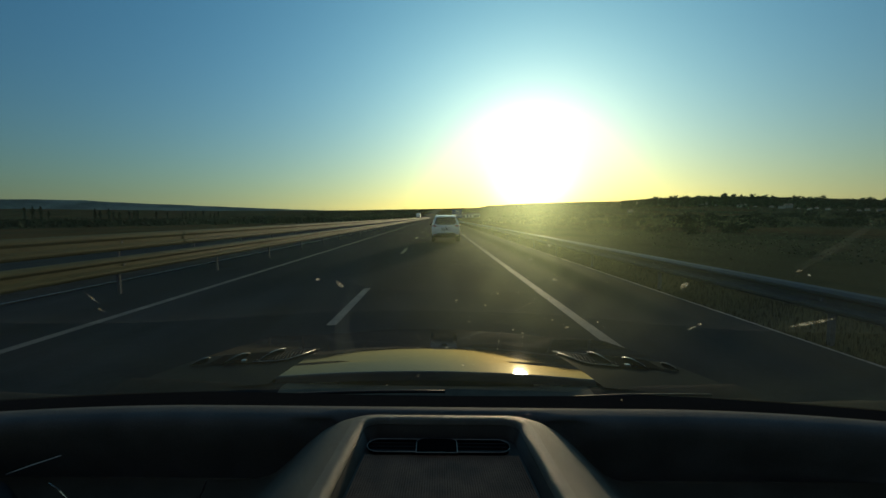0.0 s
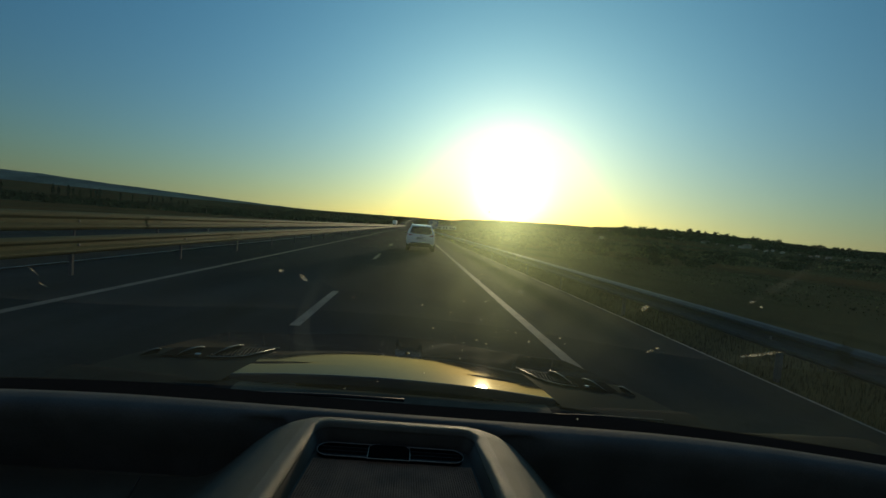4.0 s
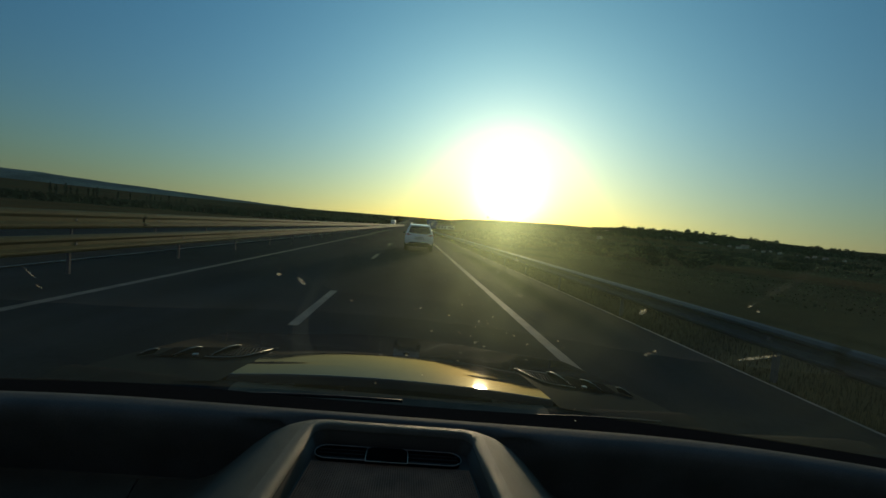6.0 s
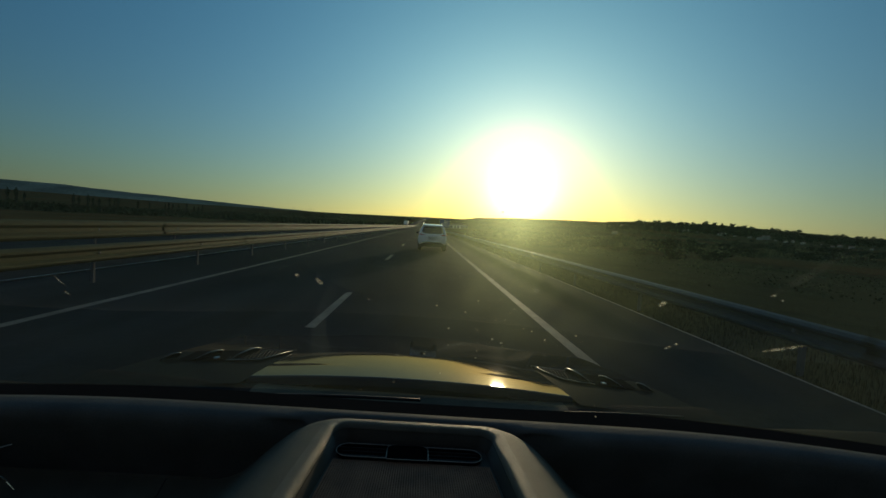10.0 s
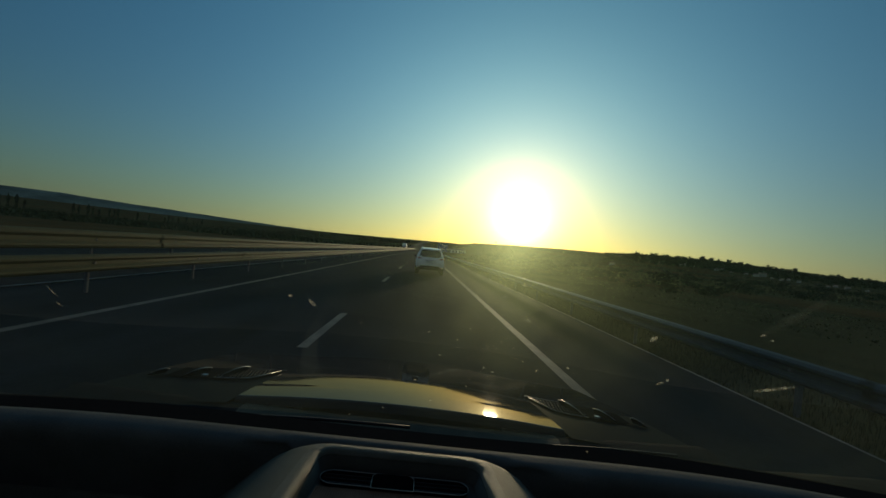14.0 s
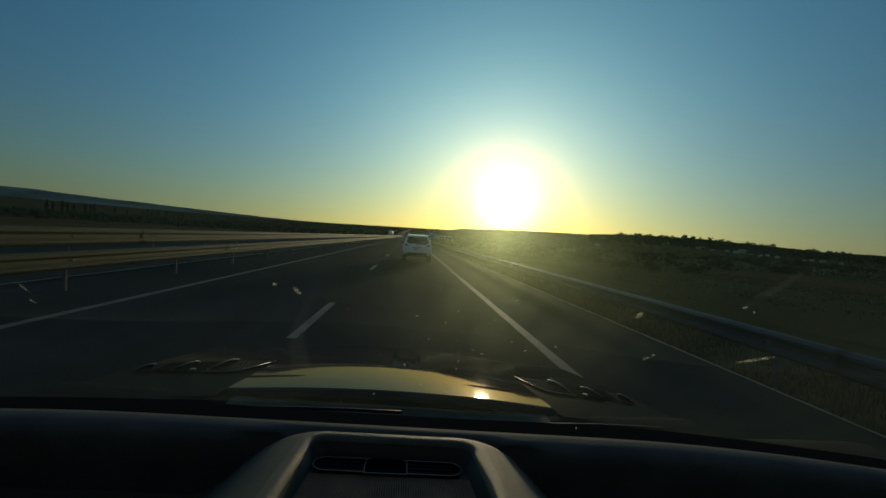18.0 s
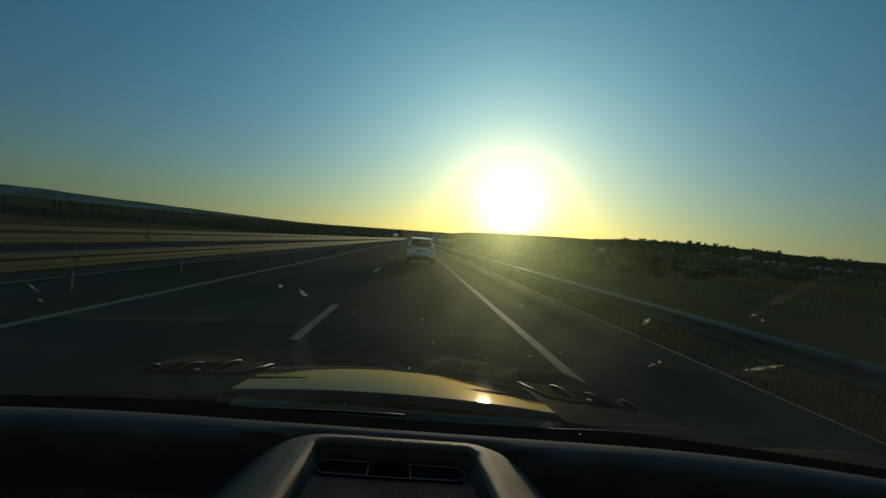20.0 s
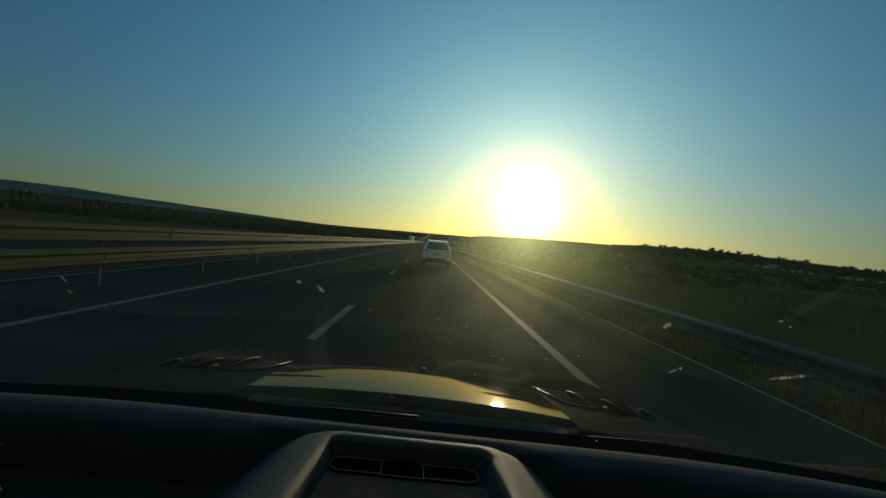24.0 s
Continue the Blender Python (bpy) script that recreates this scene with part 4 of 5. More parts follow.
add_loft(bm, [[(x, y - 0.10 * x * x, z) for x in steps(-0.90, 0.90, 14)] for y, z in ((2.28, -0.80), (2.36, -0.86), (2.42, -1.0), (2.41, -1.16), (2.30, -1.34))], cap=False, closed=False)
car_part("front_bumper", bm, M_BONNET, own_car, "", True)
bm = bmesh.new()
add_box(bm, -0.86, 0.86, 0.30, 0.58, -1.25, -0.305, 0.02)
car_part("bulkhead", bm, M_FRIT, own_car)
bm = bmesh.new()
add_box(bm, -0.84, 0.84, -2.45, 2.1, -1.36, -1.30, 0.01)
car_part("floor_pan", bm, M_LINER, own_car)
bm = bmesh.new()
add_box(bm, -0.84, 0.84, -2.52, -2.44, -1.30, -0.28, 0.02)
car_part("tailgate", bm, M_LINER, own_car)
for sx in (-1, 1):
    bm = bmesh.new()
    add_box(bm, sx * 0.40 - 0.25, sx * 0.40 + 0.25, -0.95, -0.80, -0.95, -0.10, 0.04)
    add_box(bm, sx * 0.40 - 0.26, sx * 0.40 + 0.26, -0.95, -0.42, -0.98, -0.82, 0.05)
    car_part("seat", bm, M_LINER, own_car)

# ---- the white car ahead ----
def wheel(parent, x, y, r, w, side):
    bm = bmesh.new()
    prof = [(-0.5, 0.66), (-0.5, 0.92), (-0.38, 1.0), (0.38, 1.0), (0.5, 0.92), (0.5, 0.66)]
    add_loft(bm, [[(x + o * w, y + r * g * math.cos(2 * math.pi * k / 24), r + r * g * math.sin(2 * math.pi * k / 24)) for k in range(24)] for o, g in prof])
    wh = part("wheel", bm, M_TYRE, parent, "", True)
    bm = bmesh.new()
    add_loft(bm, [[(x + side * o * w, y + r * g * math.cos(2 * math.pi * k / 24), r + r * g * math.sin(2 * math.pi * k / 24)) for k in range(24)] for o, g in ((0.50, 0.67), (0.40, 0.62), (0.36, 0.25), (0.44, 0.18), (0.44, 0.02))])
    for k in range(5):
        a = 2 * math.pi * k / 5 + 0.3
        add_bar(bm, (x + side * 0.44 * w, y, r), (x + side * 0.47 * w, y + r * 0.63 * math.cos(a), r + r * 0.63 * math.sin(a)), 0.07)
    part("rim", bm, M_ALLOY, wh)


def body_ring(y, zb, hw, zs, zt, hb, ht, zbelt):
    """Cross-section: bottom, sides to the belt line, shoulder to the top."""
    half = [(0.0, zb), (hw * 0.82, zb), (hw * 0.97, zb + 0.07), (hw, zs), (hw * 0.995, (zs + zbelt) / 2), (hb, zbelt), ((hb + ht) / 2 + 0.015, (zbelt + zt) / 2), (ht, zt - 0.05), (ht * 0.86, zt - 0.008), (0.0, zt)]
    return [(x, y, z) for x, z in half] + [(-x, y, z) for x, z in half[-2:0:-1]]


def white_suv(at, turn):
    car = thing("car", "white sport utility car with red tail lamps and dark glass", "car", at)
    car.rotation_euler = (0, 0, radians(turn))
    rows = ((-2.30, 0.42, 0.78, 0.62, 0.92, 0.76, 0.70, 0.86), (-2.27, 0.36, 0.86, 0.62, 1.04, 0.84, 0.76, 1.00), (-2.16, 0.33, 0.90, 0.62, 1.22, 0.87, 0.74, 1.06), (-1.98, 0.30, 0.91, 0.62, 1.50, 0.88, 0.68, 1.08),
            (-1.80, 0.30, 0.91, 0.62, 1.64, 0.88, 0.65, 1.08), (-1.2, 0.28, 0.91, 0.62, 1.70, 0.885, 0.63, 1.06), (-0.4, 0.28, 0.91, 0.62, 1.71, 0.885, 0.62, 1.03), (0.35, 0.28, 0.91, 0.62, 1.66, 0.885, 0.60, 1.01),
            (0.85, 0.28, 0.91, 0.62, 1.36, 0.88, 0.66, 1.01), (1.20, 0.28, 0.91, 0.62, 1.10, 0.87, 0.74, 1.00), (1.80, 0.30, 0.90, 0.60, 1.02, 0.83, 0.66, 0.92), (2.15, 0.34, 0.84, 0.58, 0.90, 0.74, 0.55, 0.80), (2.34, 0.42, 0.66, 0.56, 0.74, 0.56, 0.44, 0.66))
    bm = bmesh.new()
    add_loft(bm, [body_ring(y, zb, hw, zs, zt, hb, ht, zl) for y, zb, hw, zs, zt, hb, ht, zl in rows])
    body = part("body", bm, M_PAINT, car, "", True)
    # Dark glass set proud of the body.
    bm = bmesh.new()
    add_grid(bm, steps(-1, 1, 9), steps(0, 1, 5), lambda u, v: (u * (0.72 - 0.14 * v), -2.245 + 0.205 * v + 0.03 * u * u, 1.10 + 0.42 * v))
    part("rear_window", bm, M_GLASS_DARK, body, "dark tinted rear window", True)
    bm = bmesh.new()
    add_loft(bm, [[(x, y, z) for y, z in ((-2.13, 1.555), (-2.11, 1.60), (-1.80, 1.675), (-1.78, 1.62))] for x in steps(-0.62, 0.62, 9)])
    part("roof_spoiler", bm, M_PAINT, body, "", True)
    bm = bmesh.new()
    add_grid(bm, steps(-1, 1, 9), steps(0, 1, 4), lambda u, v: (u * (0.74 - 0.12 * v), 1.13 - 0.72 * v - 0.03 * u * u, 1.135 + 0.505 * v))
    part("windscreen", bm, M_GLASS_DARK, body, "", True)
    for sx in (-1, 1):
        for ya, yb, yc, yd in ((-1.85, -1.30, -1.25, -1.70), (-1.24, -0.42, -0.44, -1.20), (-0.36, 0.78, 0.28, -0.38)):
            bm = bmesh.new()
            bm.faces.new([bm.verts.new((sx * x, y, z)) for x, y, z in ((0.897, ya, 1.08), (0.900, yb, 1.06), (0.70, yc, 1.585), (0.70, yd, 1.585))])
            g = bmesh.ops.extrude_face_region(bm, geom=bm.faces[:])
            bmesh.ops.translate(bm, vec=(-sx * 0.03, 0, -0.005), verts=[v for v in g["geom"] if isinstance(v, bmesh.types.BMVert)])
            part("side_window", bm, M_GLASS_DARK, body)
        bm = bmesh.new()
        add_tube(bm, [(sx * 0.60, -1.7, 1.675), (sx * 0.60, -1.5, 1.735), (sx * 0.59, -0.5, 1.755), (sx * 0.58, 0.1, 1.73), (sx * 0.58, 0.28, 1.675)], 0.018, 6)
        part("roof_rail", bm, M_ALLOY, body, "silver roof rail", True)
        bm = bmesh.new()
        add_loft(bm, [[(sx * x, y, z + dz) for x, z in ((a, b), (a, b + h), (a - 0.06, b + h), (a - 0.06, b))] for y, dz, a, b, h in ((-1.78, 0.03, 0.915, 0.98, 0.06), (-2.02, 0.0, 0.915, 0.94, 0.13), (-2.20, 0.0, 0.87, 0.93, 0.15), (-2.275, 0.0, 0.74, 0.93, 0.14), (-2.28, 0.0, 0.56, 0.96, 0.06))])
        tail = part("tail_lamp", bm, M_RED, body, "red wrap-round tail lamp", True)
        bm = bmesh.new()
        add_box(bm, min(sx * 0.60, sx * 0.76), max(sx * 0.60, sx * 0.76), -2.292, -2.27, 0.945, 0.985, 0.006)
        part("reversing_lens", bm, M_LAMP, tail)
        bm = bmesh.new()
        add_box(bm, min(sx * 0.62, sx * 0.80), max(sx * 0.62, sx * 0.80), -2.33, -2.29, 0.47, 0.50, 0.005)
        part("reflector", bm, M_RED, body)
        bm = bmesh.new()
        add_loft(bm, [[(sx * (0.93 + 0.17 * u), 0.62 + 0.05 * math.cos(a), 1.08 + 0.07 * math.sin(a)) for a in [2 * math.pi * k / 10 for k in range(10)]] for u in (0.0, 0.5, 1.0)])
        part("door_mirror", bm, M_BLACK, body, "", True)
        for y in (-0.95, 0.12):
            bm = bmesh.new()
            add_box(bm, min(sx * 0.905, sx * 0.935), max(sx * 0.905, sx * 0.935), y - 0.09, y + 0.09, 0.93, 0.96, 0.008)
            part("door_handle", bm, M_CHROME, body, "chrome door handle")
        for y in (-1.25, -0.40, 0.72):
            bm = bmesh.new()
            add_tube(bm, [(sx * 0.913, y, 0.45), (sx * 0.915, y, 0.75), (sx * 0.893, y + 0.02, 1.05)], 0.004, 4)
            part("door_gap", bm, M_BLACK, body)
        for y, o in ((-1.36, 0), (1.40, 0)):
            bm = bmesh.new()
            add_loft(bm, [[(sx * xx, y + rr * math.cos(math.pi * k / 14), 0.36 + rr * math.sin(math.pi * k / 14)) for k in range(15)] for xx, rr in ((0.80, 0.36), (0.925, 0.38), (0.925, 0.44), (0.90, 0.45))], cap=False, closed=False)
            part("wheel_arch", bm, M_BLACK, body, "", True)
            wheel(car, sx * 0.80, y, 0.355, 0.23, sx)
        bm = bmesh.new()
        add_box(bm, min(sx * 0.86, sx * 0.925), max(sx * 0.86, sx * 0.925), -0.98, 1.02, 0.27, 0.40, 0.02)
        part("sill_cladding", bm, M_BLACK, body)
    bm = bmesh.new()
    add_loft(bm, [[(x, -2.33 + 0.11 * (abs(x) / 0.86) ** 3, z), (x, -2.36 + 0.11 * (abs(x) / 0.86) ** 3, z + 0.14), (x, -2.33 + 0.11 * (abs(x) / 0.86) ** 3, z + 0.27), (x, -2.20, z + 0.27), (x, -2.20, z)] for x, z in [(xx, 0.29) for xx in steps(-0.88, 0.88, 13)]])
    part("rear_bumper", bm, M_BLACK, body, "black lower bumper", True)
    bm = bmesh.new()
    add_loft(bm, [[(x, -2.30 + 0.10 * (abs(x) / 0.86) ** 3, 0.563), (x, -2.345 + 0.10 * (abs(x) / 0.86) ** 3, 0.60), (x, -2.34 + 0.10 * (abs(x) / 0.86) ** 3, 0.66), (x, -2.27 + 0.05 * (abs(x) / 0.86) ** 3, 0.70), (x, -2.18, 0.64)] for x in steps(-0.86, 0.86, 13)])
    part("bumper_skin", bm, M_PAINT, body, "", True)
    bm = bmesh.new()
    add_box(bm, -0.26, 0.26, -2.318, -2.296, 0.755, 0.865, 0.004)
    plate = part("number_plate", bm, M_PLATE, body, "white plate in a black frame")
    bm = bmesh.new()
    for a, b, c, d in ((-0.28, 0.28, 0.738, 0.752), (-0.28, 0.28, 0.868, 0.882), (-0.28, -0.265, 0.738, 0.882), (0.265, 0.28, 0.738, 0.882)):
        add_box(bm, a, b, -2.322, -2.296, c, d)
    part("plate_frame", bm, M_BLACK, plate)
    for k in range(6):
        bm = bmesh.new()
        add_box(bm, -0.215 + 0.062 * k, -0.178 + 0.062 * k, -2.3225, -2.318, 0.775, 0.845)
        part("plate_bar", bm, M_BLACK, plate)
    bm = bmesh.new()
    add_box(bm, -0.30, 0.30, -2.325, -2.285, 0.895, 0.918, 0.008)
    part("tailgate_strip", bm, M_CHROME, body)
    bm = bmesh.new()
    add_tube(bm, [(0.05 * math.cos(2 * math.pi * k / 16), -2.292, 0.99 + 0.05 * math.sin(2 * math.pi * k / 16)) for k in range(16)], 0.008, 6, True)
    part("badge", bm, M_CHROME, body, "round chrome badge", True)
    bm = bmesh.new()
    add_loft(bm, [[(0.012 * g, -1.55 + y, 1.685), (0.003 * g, -1.55 + y * 0.7, 1.685 + 0.07 * g), (-0.012 * g, -1.55 + y, 1.685)] for y, g in ((-0.09, 1.0), (0.0, 0.7), (0.10, 0.1))])
    part("roof_aerial", bm, M_PAINT, body)
    for x in (-0.5, 0.5):
        bm = bmesh.new()
        add_tube(bm, [(x, -2.20, 0.30), (x, -2.34, 0.295)], 0.035, 10)
        part("exhaust_tip", bm, M_CHROME, body)
    return car


white_suv((0.50, 28.2, 0.004), -0.4)


# ---- the lorry and the car of the oncoming traffic ----
def lorry(at):
    """Articulated lorry that faces the viewer: cab at the -y end, curtain-sided trailer behind it."""
    truck = thing("lorry", "white articulated lorry with a pale curtain-sided trailer", "lorry", at)
    bm = bmesh.new()
    rings = []
    for y, zb, zt, w in ((-8.20, 0.55, 2.2, 1.05), (-8.12, 0.42, 3.0, 1.18), (-7.90, 0.40, 3.45, 1.24), (-7.40, 0.40, 3.72, 1.25), (-6.70, 0.40, 3.85, 1.25), (-6.05, 0.45, 3.85, 1.24)):
        half = [(0, zb), (w * 0.92, zb), (w, zb + 0.15), (w, zt * 0.55), (w * 0.98, zt - 0.35), (w * 0.86, zt - 0.04), (0, zt)]
        rings.append([(x, y, z) for x, z in half] + [(-x, y, z) for x, z in half[-2:0:-1]])
    add_loft(bm, rings)
    cab = part("cab", bm, M_PAINT, truck, "white rounded cab", True)
    bm = bmesh.new()
    add_grid(bm, steps(-1, 1, 9), steps(0, 1, 4), lambda u, v: (u * (1.10 - 0.02 * v), -8.20 + 0.22 * v + 0.10 * u * u, 1.75 + 1.15 * v))
    part("windscreen", bm, M_GLASS_DARK, cab, "", True)
    part("grille", box(-0.85, 0.85, -8.26, -8.14, 0.85, 1.55, 0.03), M_BLACK, cab)
    part("bumper", box(-1.20, 1.20, -8.30, -8.00, 0.38, 0.80, 0.06), M_PAINT, cab)
    part("sun_visor", box(-1.05, 1.05, -8.22, -7.95, 2.92, 3.02, 0.02), M_BLACK, cab)
    for sx in (-1, 1):
        part("head_lamp", box(min(sx * 0.72, sx * 1.08), max(sx * 0.72, sx * 1.08), -8.33, -8.20, 0.55, 0.76, 0.03), M_LAMP, cab)
        part("side_window", box(min(sx * 1.225, sx * 1.262), max(sx * 1.225, sx * 1.262), -7.75, -6.90, 1.85, 2.65, 0.01), M_GLASS_DARK, cab)
        part("door_mirror", box(min(sx * 1.28, sx * 1.50), max(sx * 1.28, sx * 1.50), -8.05, -7.92, 1.75, 2.55, 0.03), M_BLACK, cab)
        for y in (-7.35, -3.9, 2.9, 4.2, 5.5):
            wheel(truck, sx * 1.05, y, 0.50, 0.32, sx)
    trailer = part("trailer", box(-1.275, 1.275, -5.55, 8.05, 1.10, 4.00, 0.04), M_CURTAIN, truck, "pale yellowish curtain side")
    part("chassis", box(-0.55, 0.55, -7.2, 7.8, 0.62, 1.08, 0.02), M_BLACK, truck)
    part("roof_edge", box(-1.30, 1.30, -5.58, 8.08, 3.96, 4.06, 0.02), M_ALLOY, trailer)
    for sx in (-1, 1):
        part("side_rail", box(min(sx * 1.27, sx * 1.30), max(sx * 1.27, sx * 1.30), -5.55, 8.05, 1.08, 1.20, 0.01), M_ALLOY, trailer)
        for k in range(26):
            y = -5.3 + 0.52 * k
            part("curtain_strap", box(min(sx * 1.276, sx * 1.292), max(sx * 1.276, sx * 1.292), y, y + 0.05, 1.16, 1.60), M_BLACK, trailer)
        for k in range(5):
            y = -5.5 + 2.7 * k
            part("curtain_seam", box(min(sx * 1.276, sx * 1.286), max(sx * 1.276, sx * 1.286), y, y + 0.04, 1.60, 3.96), M_ALLOY, trailer)
        part("side_guard", box(min(sx * 1.20, sx * 1.24), max(sx * 1.20, sx * 1.24), -2.9, 2.2, 0.60, 0.90, 0.01), M_ALLOY, truck)
    return truck


lorry((-13.4, 290.0, land(0, 290) + 0.085))


# ---- blue direction sign ----
def letters(text, size, at, parent, name="lettering"):
    cu = bpy.data.curves.new(name, "FONT")
    cu.body, cu.size, cu.extrude = text, size, 0.006
    tmp = bpy.data.objects.new(name, cu)
    me = bpy.data.meshes.new_from_object(tmp)
    bpy.data.objects.remove(tmp)
    me.materials.append(M_SIGN_WHITE)
    ob = new(name, me)
    ob.matrix_basis = Matrix.Translation(at) @ Matrix.Rotation(radians(90), 4, "X")
    ob.parent = parent
    return ob


sign = thing("road_sign", "blue direction board with white place names on steel posts", "road sign", (9.4, 205, land(9.4, 205) - 0.9))
bm = bmesh.new()
add_box(bm, -2.4, 2.4, -0.03, 0.03, 1.9, 5.9, 0.02)
board = part("board", bm, M_SIGN_BLUE, sign)
for x in (-1.5, 1.5):
    bm = bmesh.new()
    add_tube(bm, [(x, 0.12, -0.6), (x, 0.12, 5.6)], 0.09, 10)
    part("post", bm, M_POST, sign, "", True)
for text, x, z, s in (("БЕЛОГОРСК", 0.0, 5.15, 0.42), ("BELOGORSK", 0.0, 4.68, 0.36), ("СИМФЕРОПОЛЬ", 0.0, 4.2, 0.38), ("SIMFEROPOL", 0.0, 3.75, 0.36), ("ЛЬГОВСКОЕ", 0.35, 2.3, 0.36)):
    letters(text, s, (x, -0.036, z), board)
for a, b in (((-0.3, 2.0), (-0.3, 5.3)), ((-2.0, 3.05), (2.0, 3.05))):
    bm = bmesh.new()
    add_bar(bm, (a[0], -0.034, a[1]), (b[0], -0.034, b[1]), 0.14)
    part("arrow_shaft", bm, M_SIGN_WHITE, board)
for cx, cz, dx, dz in ((-0.3, 5.45, 0, 1), (2.15, 3.05, 1, 0), (-2.15, 3.05, -1, 0)):
    bm = bmesh.new()
    bm.faces.new([bm.verts.new((cx + u * dz + v * dx, -0.040, cz + v * dz + u * dx)) for u, v in ((-0.22, -0.15), (0.22, -0.15), (0, 0.22))])
    part("arrow_head", bm, M_SIGN_WHITE, board)
bm = bmesh.new()
add_tube(bm, [(-0.02 + 0.34 * math.cos(a), -0.036, 3.12 + 0.5 * math.sin(a)) for a in steps(0, math.pi, 10)], 0.06, 6)
part("arrow_loop", bm, M_SIGN_WHITE, board)


# ---- power line ----
def lattice_tower(at, turn):
    tower = thing("pylon", "dark steel lattice pylon with two cross-arms", "pylon", at)
    tower.rotation_euler = (0, 0, radians(turn))

    def half(z):
        return table([(0, 3.6), (16, 1.6), (24, 0.9), (34, 0.7)], z)

    levels = [0, 4.2, 8.2, 11.8, 15, 18, 21, 24, 26.5, 29, 31.5, 34]
    for sx in (-1, 1):
        for sy in (-1, 1):
            bm = bmesh.new()
            for a, b in zip(levels, levels[1:]):
                add_bar(bm, (sx * half(a), sy * half(a), a), (sx * half(b), sy * half(b), b), 0.26)
            part("leg", bm, M_STEEL, tower)
    for face in range(4):
        bm = bmesh.new()
        rot = Matrix.Rotation(radians(90 * face), 3, "Z")
        for a, b in zip(levels, levels[1:]):
            for s in (-1, 1):
                add_bar(bm, rot @ Vector((s * half(a), half(a), a)), rot @ Vector((-s * half(b), half(b), b)), 0.13)
            add_bar(bm, rot @ Vector((-half(b), half(b), b)), rot @ Vector((half(b), half(b), b)), 0.13)
        part("bracing", bm, M_STEEL, tower)
    for z, ln in ((22.5, 8.5), (33.2, 6.0)):
        for sx in (-1, 1):
            bm = bmesh.new()
            tip = Vector((sx * ln, 0, z - 0.3))
            for sy in (-1, 1):
                add_bar(bm, (sx * half(z), sy * half(z), z + 0.9), tip, 0.16)
                add_bar(bm, (sx * half(z), sy * half(z), z - 0.9), tip, 0.16)
                for k in range(1, 5):
                    p = Vector((sx * half(z), sy * half(z), z + 0.9)).lerp(tip, k / 5)
                    q = Vector((sx * half(z), sy * half(z), z - 0.9)).lerp(tip, (k - 0.5) / 5)
                    add_bar(bm, p, q, 0.09)
            arm = part("cross_arm", bm, M_STEEL, tower)
            bm = bmesh.new()
            add_tube(bm, [tip + Vector((0, 0, -0.25 * k)) for k in range(9)], [0.05, 0.13, 0.05, 0.13, 0.05, 0.13, 0.05, 0.13, 0.05], 8)
            part("insulator", bm, M_GLASS_DARK, arm)
    return tower


px, py = 190 * math.sin(radians(-49.6)), 190 * math.cos(radians(-49.6))
lattice_tower((px, py, land(px, py) - 0.4), 62)


def pole_frame(at, s):
    fr = thing("power_pole", "far two-legged power pole on the skyline", "power pole", at, group="poles of the power line")
    for x in (-2.2, 2.2):
        bm = bmesh.new()
        add_tube(bm, [(x * s, 0, -2), (x * s, 0, 17 * s)], [0.34 * s, 0.22 * s], 6)
        part("leg", bm, M_STEEL, fr)
    bm = bmesh.new()
    add_bar(bm, (-5 * s, 0, 14 * s), (5 * s, 0, 14 * s), 0.4 * s)
    part("cross_arm", bm, M_STEEL, fr)
    return fr


for az, r in ((-22.6, 2500), (-19.9, 2700), (-17.5, 2900), (-15.4, 3100)):
    x, y = r * math.sin(radians(az)), r * math.cos(radians(az))
    pole_frame((x, y, land(x, y)), 1.4)


# ---- trees, shrubs and grass ----
def leaf_clumps(bm, n, shape, size, rng):
    """n small bent leaf cards scattered through a crown; shape() gives a point."""
    for _ in range(n):
        p = Vector(shape(rng))
        a = Vector((rng.uniform(-1, 1), rng.uniform(-1, 1), rng.uniform(-0.6, 1))).normalized()
        b = a.orthogonal().normalized()
        c = a.cross(b)
        s = size * rng.uniform(0.5, 1.3)
        vs = [bm.verts.new(p + b * (s * u) + c * (s * v) + a * (s * w)) for u, v, w in ((-0.5, -0.3, 0), (0.1, -0.55, 0.15), (0.6, 0.0, -0.1), (0.05, 0.5, 0.12), (-0.45, 0.25, -0.05))]
        bm.faces.new(vs)


def poplar_meshes(h, seed):
    rng = random.Random(seed)
    tb = bmesh.new()
    add_tube(tb, [(0, 0, -0.5), (0.1, 0, h * 0.3), (0.05, 0.1, h * 0.65), (0, 0, h * 0.95)], [0.28, 0.2, 0.12, 0.03], 7)
    for k in range(7):
        z = h * (0.15 + 0.1 * k)
        a = rng.uniform(0, 6.28)
        add_tube(tb, [(0, 0, z), (0.5 * math.cos(a), 0.5 * math.sin(a), z + h * 0.14)], [0.06, 0.02], 5)

    def shape(r):
        v = r.random() ** 0.85
        w = (0.35 + 1.5 * math.sin(math.pi * min(1, 0.12 + 0.9 * v)) ** 0.8) * h / 15 * (0.75 + 0.35 * math.sin(9 * v + seed))
        a = r.uniform(0, 6.28)
        q = w * math.sqrt(r.random())
        return (q * math.cos(a), q * math.sin(a), h * (0.1 + 0.9 * v))

    cb = bmesh.new()
    leaf_clumps(cb, 330, shape, 0.85, rng)
    return finish(tb, "trunk", M_BARK), finish(cb, "crown", M_LEAF)


